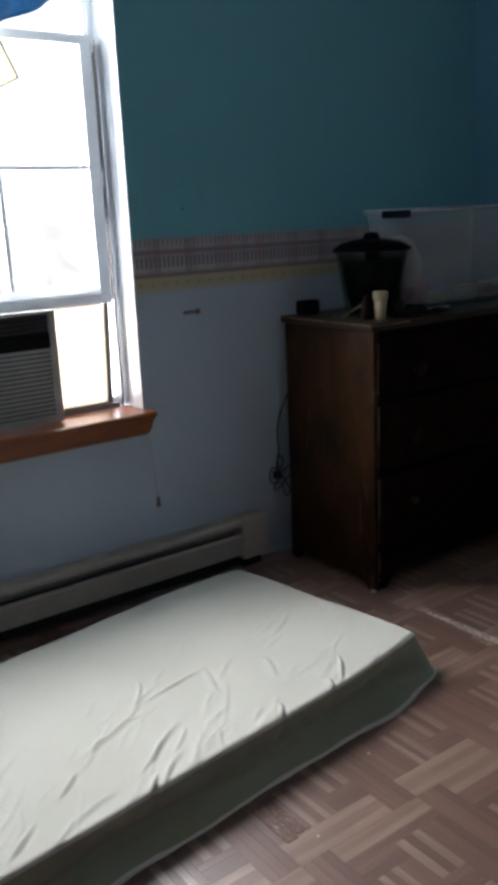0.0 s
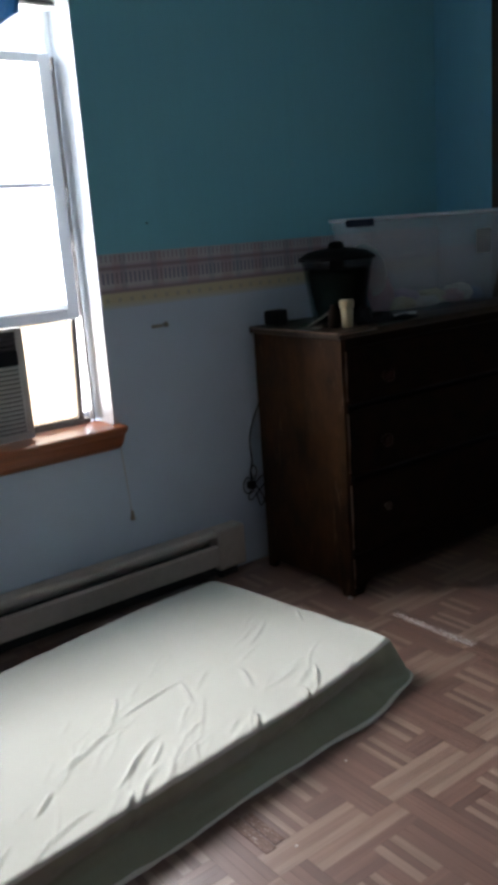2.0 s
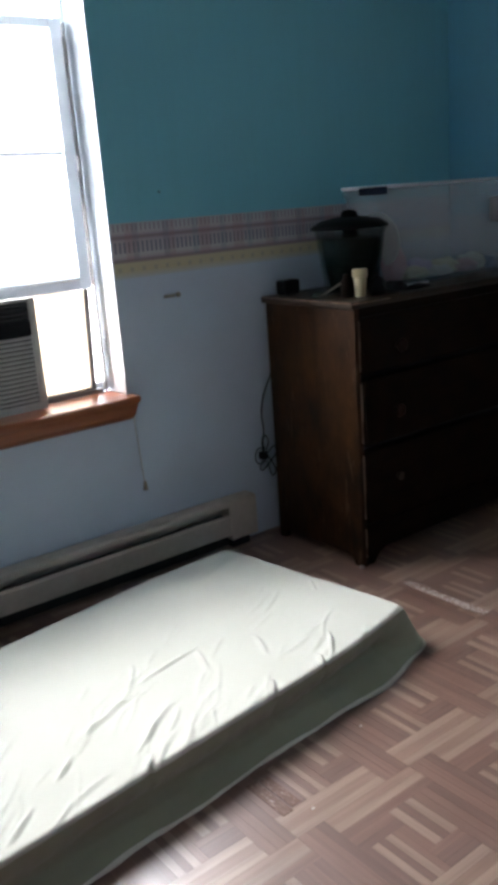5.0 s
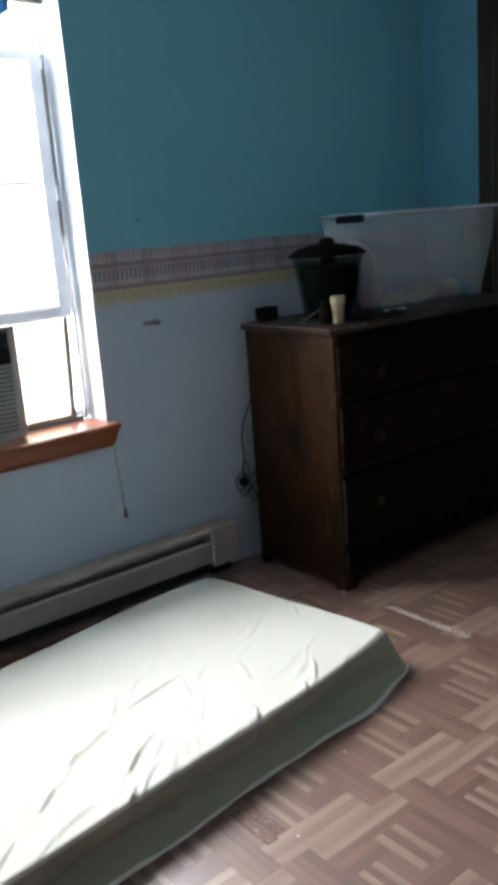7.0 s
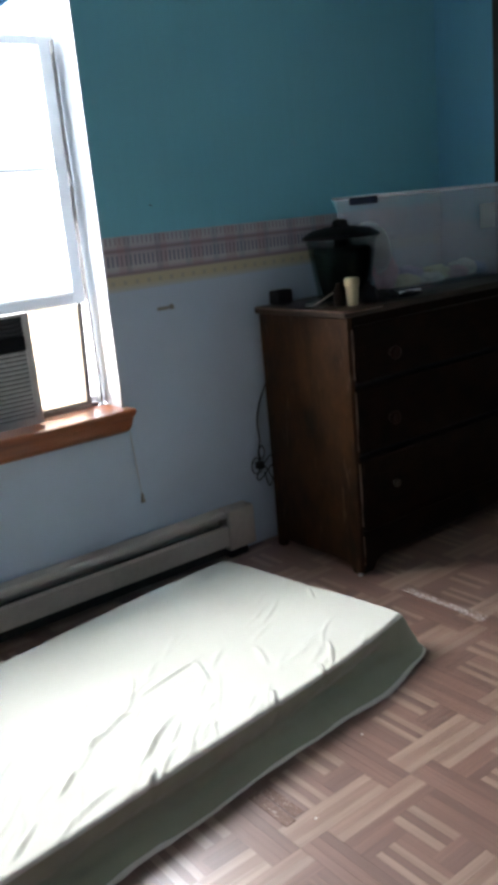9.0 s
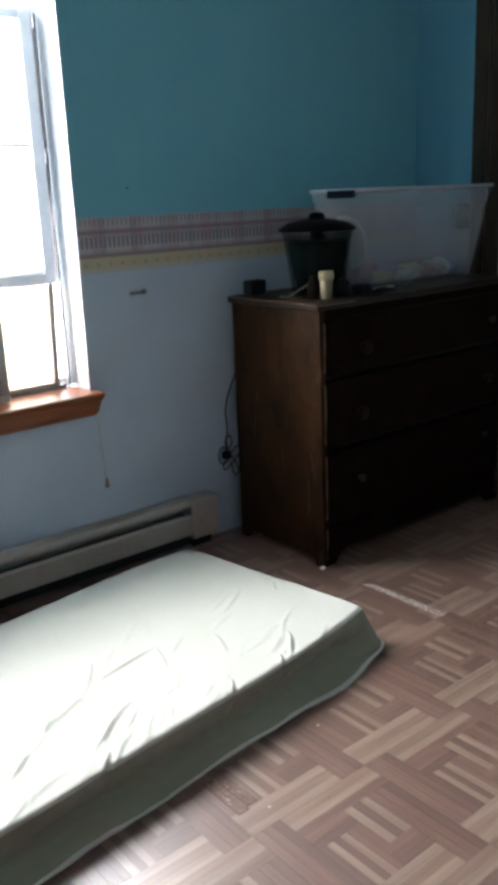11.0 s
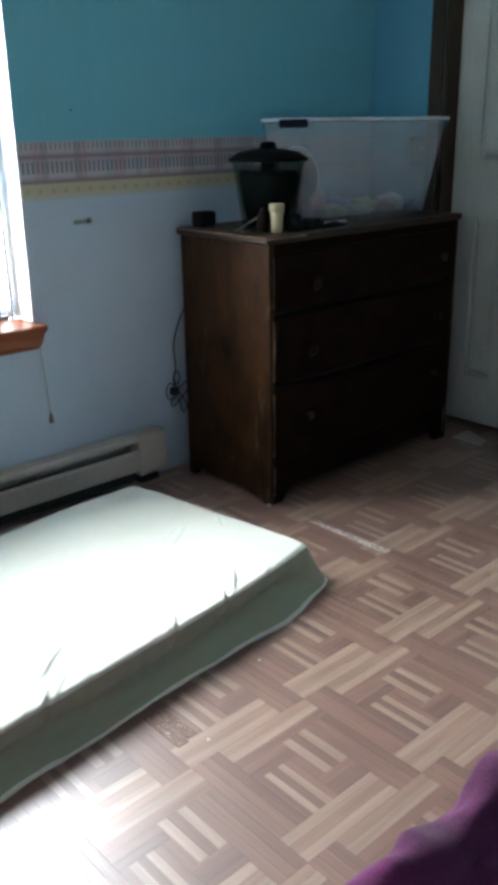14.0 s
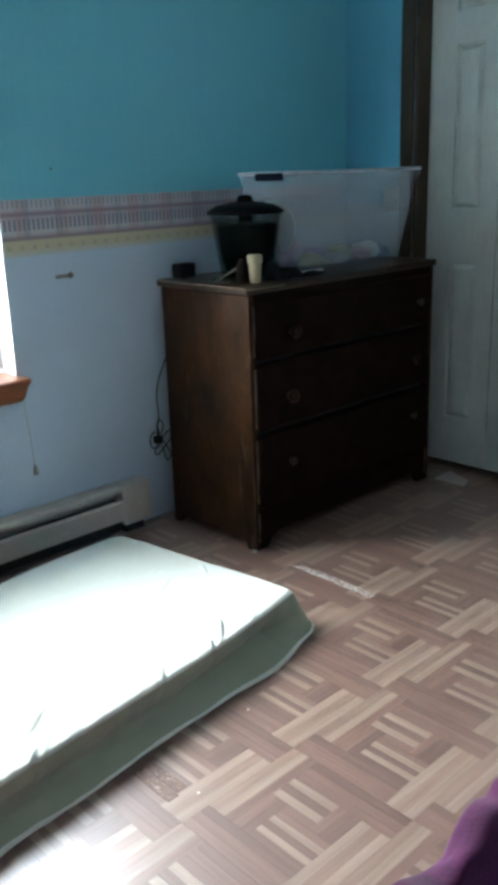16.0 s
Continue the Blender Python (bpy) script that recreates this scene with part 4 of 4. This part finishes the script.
bm = bmesh.new()
NU, NV = 400, 200
top = []
for i in range(NU + 1):
    row = []
    for j in range(NV + 1):
        u, v = i / NU, j / NV
        p = mattress_xy(u, v)
        edge = min(u, 1 - u) * 1.3, min(v, 1 - v) * 0.68
        d = min(edge)
        sag = -0.004 * max(0.0, 1 - d / 0.008) ** 2 - 0.018 * max(0.0, 1 - edge[0] / 0.30) * max(0.0, v - 0.35) - 0.004 * max(0.0, 1 - edge[1] / 0.12) * v - 0.008 * math.sin(math.pi * v) * max(0.0, 1 - (1 - u) * 1.3 / 0.25) ** 1.5
        row.append(bm.verts.new((p.x, p.y, MH + sag + wrinkle(p.x, p.y, v) * min(1, d / 0.02 + 0.45))))
    top.append(row)
for i in range(NU):
    for j in range(NV):
        bm.faces.new((top[i][j], top[i + 1][j], top[i + 1][j + 1], top[i][j + 1]))
loop = [top[i][0] for i in range(NU)] + [top[NU][j] for j in range(NV)] + [top[NU - i][NV] for i in range(NU)] + [top[0][NV - j] for j in range(NV)]
n = len(loop)
base = [Vector(v.co) for v in loop]
norm = []
for k in range(n):
    t_ = base[(k + 3) % n] - base[(k - 3) % n]
    norm.append(Vector((t_.y, -t_.x, 0)).normalized())


def skirt_ring(s, out, h):
    """One ring of the sheet's side: upright above, tucked in half way, then a loose flap spreading over the floor; the foot end slopes out."""
    ring = []
    for k in range(n):
        p = base[k]
        foot = max(0.0, min(1.0, (p.x + 0.06) / 0.12))
        t_ = max(0.0, (0.052 - h) / 0.052)
        reach = (0.063 + 0.036 * math.exp(-((p.x + 0.12) / 0.15) ** 2)) if norm[k].y < -0.3 else 0.022
        tuck = -0.020 * (1 + 0.6 * noise.noise(Vector((p.x * 5, p.y * 5, 8.0)))) * min(1.0, max(0.0, (0.098 - h) / 0.048)) ** 1.5
        pucker = noise.noise(Vector((p.x * 9, p.y * 9, 2.0)))
        wob = 0.005 * noise.noise(Vector((p.x * 7, p.y * 7, s * 0.30))) + 0.003 * noise.noise(Vector((p.x * 26, p.y * 26, s * 0.5)))
        side_out = tuck + reach * t_ ** 2.3
        o = side_out * (1 - foot) + 0.054 * (1 - h / MH) * foot + out + wob * min(1, (MH - h) / 0.03)
        lift = (0.004 + 0.010 * max(0.0, pucker)) * math.exp(-((h - 0.016) / 0.007) ** 2) * (1 - 0.6 * foot)
        ring.append((p.x + norm[k].x * o, p.y + norm[k].y * o, max(0.0005, h * min(1.0, p.z / MH) + lift)))
    return ring


def add_rings(b, prev, specs, s0):
    for s, (out, h) in enumerate(specs):
        ring = [b.verts.new(c) for c in skirt_ring(s0 + s, out, h)]
        for k in range(n):
            b.faces.new((prev[k], prev[(k + 1) % n], ring[(k + 1) % n], ring[k]))
        prev = ring
    return prev


band_top = add_rings(bm, loop, ((0.003, 0.1065),), 1)
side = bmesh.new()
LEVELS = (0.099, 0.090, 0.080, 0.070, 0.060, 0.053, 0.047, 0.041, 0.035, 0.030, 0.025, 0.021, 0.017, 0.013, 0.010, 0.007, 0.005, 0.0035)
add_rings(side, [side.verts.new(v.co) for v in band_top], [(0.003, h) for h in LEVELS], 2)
mattress = empty("mattress", (-0.65, 0.56, 0), "low mattress on the floor in wrinkled pale sheet, sides shaded sage", "mattress")
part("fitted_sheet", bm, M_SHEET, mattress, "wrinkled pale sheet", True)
part("side_band", side, M_SHADED_SIDE, mattress, "sage green cloth side, darkened for shade", True)
bm = bmesh.new()
first = [bm.verts.new(c) for c in skirt_ring(19, 0.003, 0.0035)]
last = add_rings(bm, first, ((0.005, 0.0035), (0.0065, 0.0028), (0.006, 0.0012)), 20)
bm.faces.new(last)
part("hem", bm, M_HEM_LIT, mattress, "gathered hem, whitened as if lit", True)

# ---- bed with purple blanket ----
bed = empty("bed", (-1.0, -1.45, 0), "bed under the purple blanket", "bed")
part("mattress_body", box(-2.1, 0.15, -2.2, -0.73, 0.22, 0.46, 0.05, seg=4), M_TICK, bed)
part("bed_base", box(-2.08, 0.13, -2.18, -0.75, 0.06, 0.219, 0.01), M_TRIM, bed)
for x, y in ((-2.0, -0.82), (0.05, -0.82), (-2.0, -2.1), (0.05, -2.1)):
    part("leg", lathe([(0.03, 0), (0.03, 0.059)], (x, y, 0), n=16), M_TRIM, bed)

bm = bmesh.new()
NX, NS = 150, 90
grid = []
prof = spline([(-2.15, 0.472, 0), (-1.6, 0.480, 0), (-1.0, 0.478, 0), (-0.86, 0.470, 0), (-0.80, 0.474, 0), (-0.735, 0.478, 0), (-0.712, 0.508, 0), (-0.690, 0.512, 0), (-0.668, 0.494, 0), (-0.660, 0.44, 0), (-0.655, 0.33, 0), (-0.648, 0.20, 0)], 9)
for i in range(NX + 1):
    x = -2.13 + i / NX * 2.30
    row = []
    for j, q in enumerate(prof):
        s = j / (len(prof) - 1)
        w = noise.noise(Vector((x * 4.5, q.x * 4.5, q.y * 4.5)))
        f = noise.noise(Vector((x * 26, q.x * 26, q.y * 26)))
        hang = max(0.0, s - 0.75) * 4
        draw = max(0.0, min(1.0, (-0.60 - x) / 0.32))
        row.append(bm.verts.new((x, q.x - 0.003 - 0.013 * draw * draw * (3 - 2 * draw) + 0.005 * w + 0.006 * f + 0.006 * hang * math.sin(x * 21 + 2 * w), q.y + 0.016 + (0.014 * w - 0.018 * max(0.0, 1 - abs(w) * 7)) * (1 - hang) + 0.010 * f * (1 - hang))))
    grid.append(row)
for i in range(NX):
    for j in range(len(prof) - 1):
        bm.faces.new((grid[i][j], grid[i + 1][j], grid[i + 1][j + 1], grid[i][j + 1]))
bmesh.ops.solidify(bm, geom=bm.faces[:], thickness=0.004)
blanket = finish("blanket", bm, M_PLUSH, smooth=True)
tagged(blanket, "purple plush blanket hanging over the bed's edge", "blanket")

# ---- scraps on the floor ----
bm = bmesh.new()
vs = [bm.verts.new(c) for c in ((1.262, 0.735, 0.001), (1.262, 0.600, 0.001), (1.330, 0.620, 0.001), (1.345, 0.715, 0.016))]
bm.faces.new((vs[0], vs[1], vs[3])), bm.faces.new((vs[1], vs[2], vs[3]))
bmesh.ops.solidify(bm, geom=bm.faces[:], thickness=0.0012)
tagged(finish("paper_scrap", bm, M_SCRAP), "torn pale paper scrap on the floor by the closet", "paper")

for x, y in ((-0.036, -0.327), (-0.536, 0.038), (-0.279, 0.166)):
    bm = bmesh.new()
    bmesh.ops.create_icosphere(bm, subdivisions=1, radius=0.003)
    for v in bm.verts:
        v.co = Vector((x + v.co.x * 1.4, y + v.co.y, max(0.0004, 0.0015 + v.co.z * 0.6)))
    tagged(finish("crumb", bm, M_SCRAP), "tiny white crumb lying on the parquet floor", "crumb", "crumbs on the floor")

# ---- parquet ----
# one tile in fractions of its side: from the west, from the north, tone, strips run along x
TONES = {"L": S_LIGHT, "M": S_MID, "R": S_RED, "D": S_DARK}
PATTERN = []
for k, tone in enumerate("MLR"):
    PATTERN.append((0.22, 1.0, k * 0.0733, (k + 1) * 0.0733, tone, True))
for k, tone in enumerate("LML"):
    PATTERN.append((0.0, 0.78, 0.78 + k * 0.0733, 0.78 + (k + 1) * 0.0733, tone, True))
for k, tone in enumerate("RRD"):
    PATTERN.append((k * 0.0733, (k + 1) * 0.0733, 0.0, 0.78, tone, False))
for k, tone in enumerate("RRD"):
    PATTERN.append((0.78 + k * 0.0733, 0.78 + (k + 1) * 0.0733, 0.22, 1.0, tone, False))
for k, tone in enumerate("RD"):
    PATTERN.append((0.22, 0.57, 0.22 + k * 0.07, 0.22 + (k + 1) * 0.07, tone, True))
for k, tone in enumerate("DLDLR"):
    PATTERN.append((0.22 + k * 0.056, 0.22 + (k + 1) * 0.056, 0.36, 0.78, tone, False))
PATTERN.append((0.50, 0.57, 0.36, 0.60, "R", False))
for k, tone in enumerate("LDL"):
    PATTERN.append((0.57 + k * 0.07, 0.57 + (k + 1) * 0.07, 0.22, 0.60, tone, False))
for k, tone in enumerate("RDD"):
    PATTERN.append((0.50, 0.78, 0.60 + k * 0.06, 0.60 + (k + 1) * 0.06, tone, True))


def strip_geometry(piece):
    """Corners, faces and texture places of one strip, from its tile's north-west corner."""
    u0, u1, v0, v1, _, along = piece
    g, e = 0.0, 0.0002
    x0, x1, y0, y1 = u0 * TILE + g, u1 * TILE - g, -v1 * TILE + g, -v0 * TILE - g
    low = [(x0, y0, -0.004), (x1, y0, -0.004), (x1, y1, -0.004), (x0, y1, -0.004)]
    top_ = [(x0 + e, y0 + e, 0.0), (x1 - e, y0 + e, 0.0), (x1 - e, y1 - e, 0.0), (x0 + e, y1 - e, 0.0)]
    faces = [(4, 5, 6, 7)] + [(i, (i + 1) % 4, 4 + (i + 1) % 4, 4 + i) for i in range(4)]
    return low + top_, faces, along


def strip_mesh(name, tiles, pieces):
    """Strips of several tiles in one mesh."""
    verts, faces, uvs = [], [], []
    for ox, oy in tiles:
        for piece in pieces:
            vs_, fs_, along = strip_geometry(piece)
            n0 = len(verts)
            verts += [(x + ox, y + oy, z) for x, y, z in vs_]
            for f in fs_:
                faces.append([n0 + i for i in f])
                uvs += [((vs_[i][0], vs_[i][1]) if along else (vs_[i][1], vs_[i][0])) for i in f]
    me = bpy.data.meshes.new(name)
    me.from_pydata(verts, [], faces)
    lay = me.uv_layers.new(name="UVMap")
    lay.data.foreach_set("uv", [c for uv in uvs for c in uv])
    return me


near, far = [], []
for i in range(-8, 5):
    for j in range(-8, 6):
        spot = (i * TILE, j * TILE)
        (near if -3 <= i <= 0 and -1 <= j <= 1 else far).append(spot)
for piece in PATTERN:
    me = strip_mesh("parquet_strip", [(0, 0)], [piece])
    me.materials.append(TONES[piece[4]])
    for ox, oy in near:
        ob = new("parquet_strip", me)
        ob.location = (ox, oy, 0)
        ob.parent = floor
for tone, mat in TONES.items():
    me = strip_mesh("parquet_field", far, [p for p in PATTERN if p[4] == tone])
    me.materials.append(mat)
    ob = new("parquet_field", me)
    ob.parent = floor
    tagged(ob, kind="stuff")
# strips rubbed bare
worn = ((0.326, 0.354, 0.300, 0.590, M_WORN), (-0.593, -0.567, 0.060, 0.179, M_SCUFF), (-0.563, -0.539, 0.070, 0.174, M_SCUFF))
for x0, x1, y0, y1, mat in worn:
    part("worn_strip", box(x0, x1, y0, y1, 0.0005, 0.0016, 0.0004), mat, floor, "strip rubbed bare and flecked white")
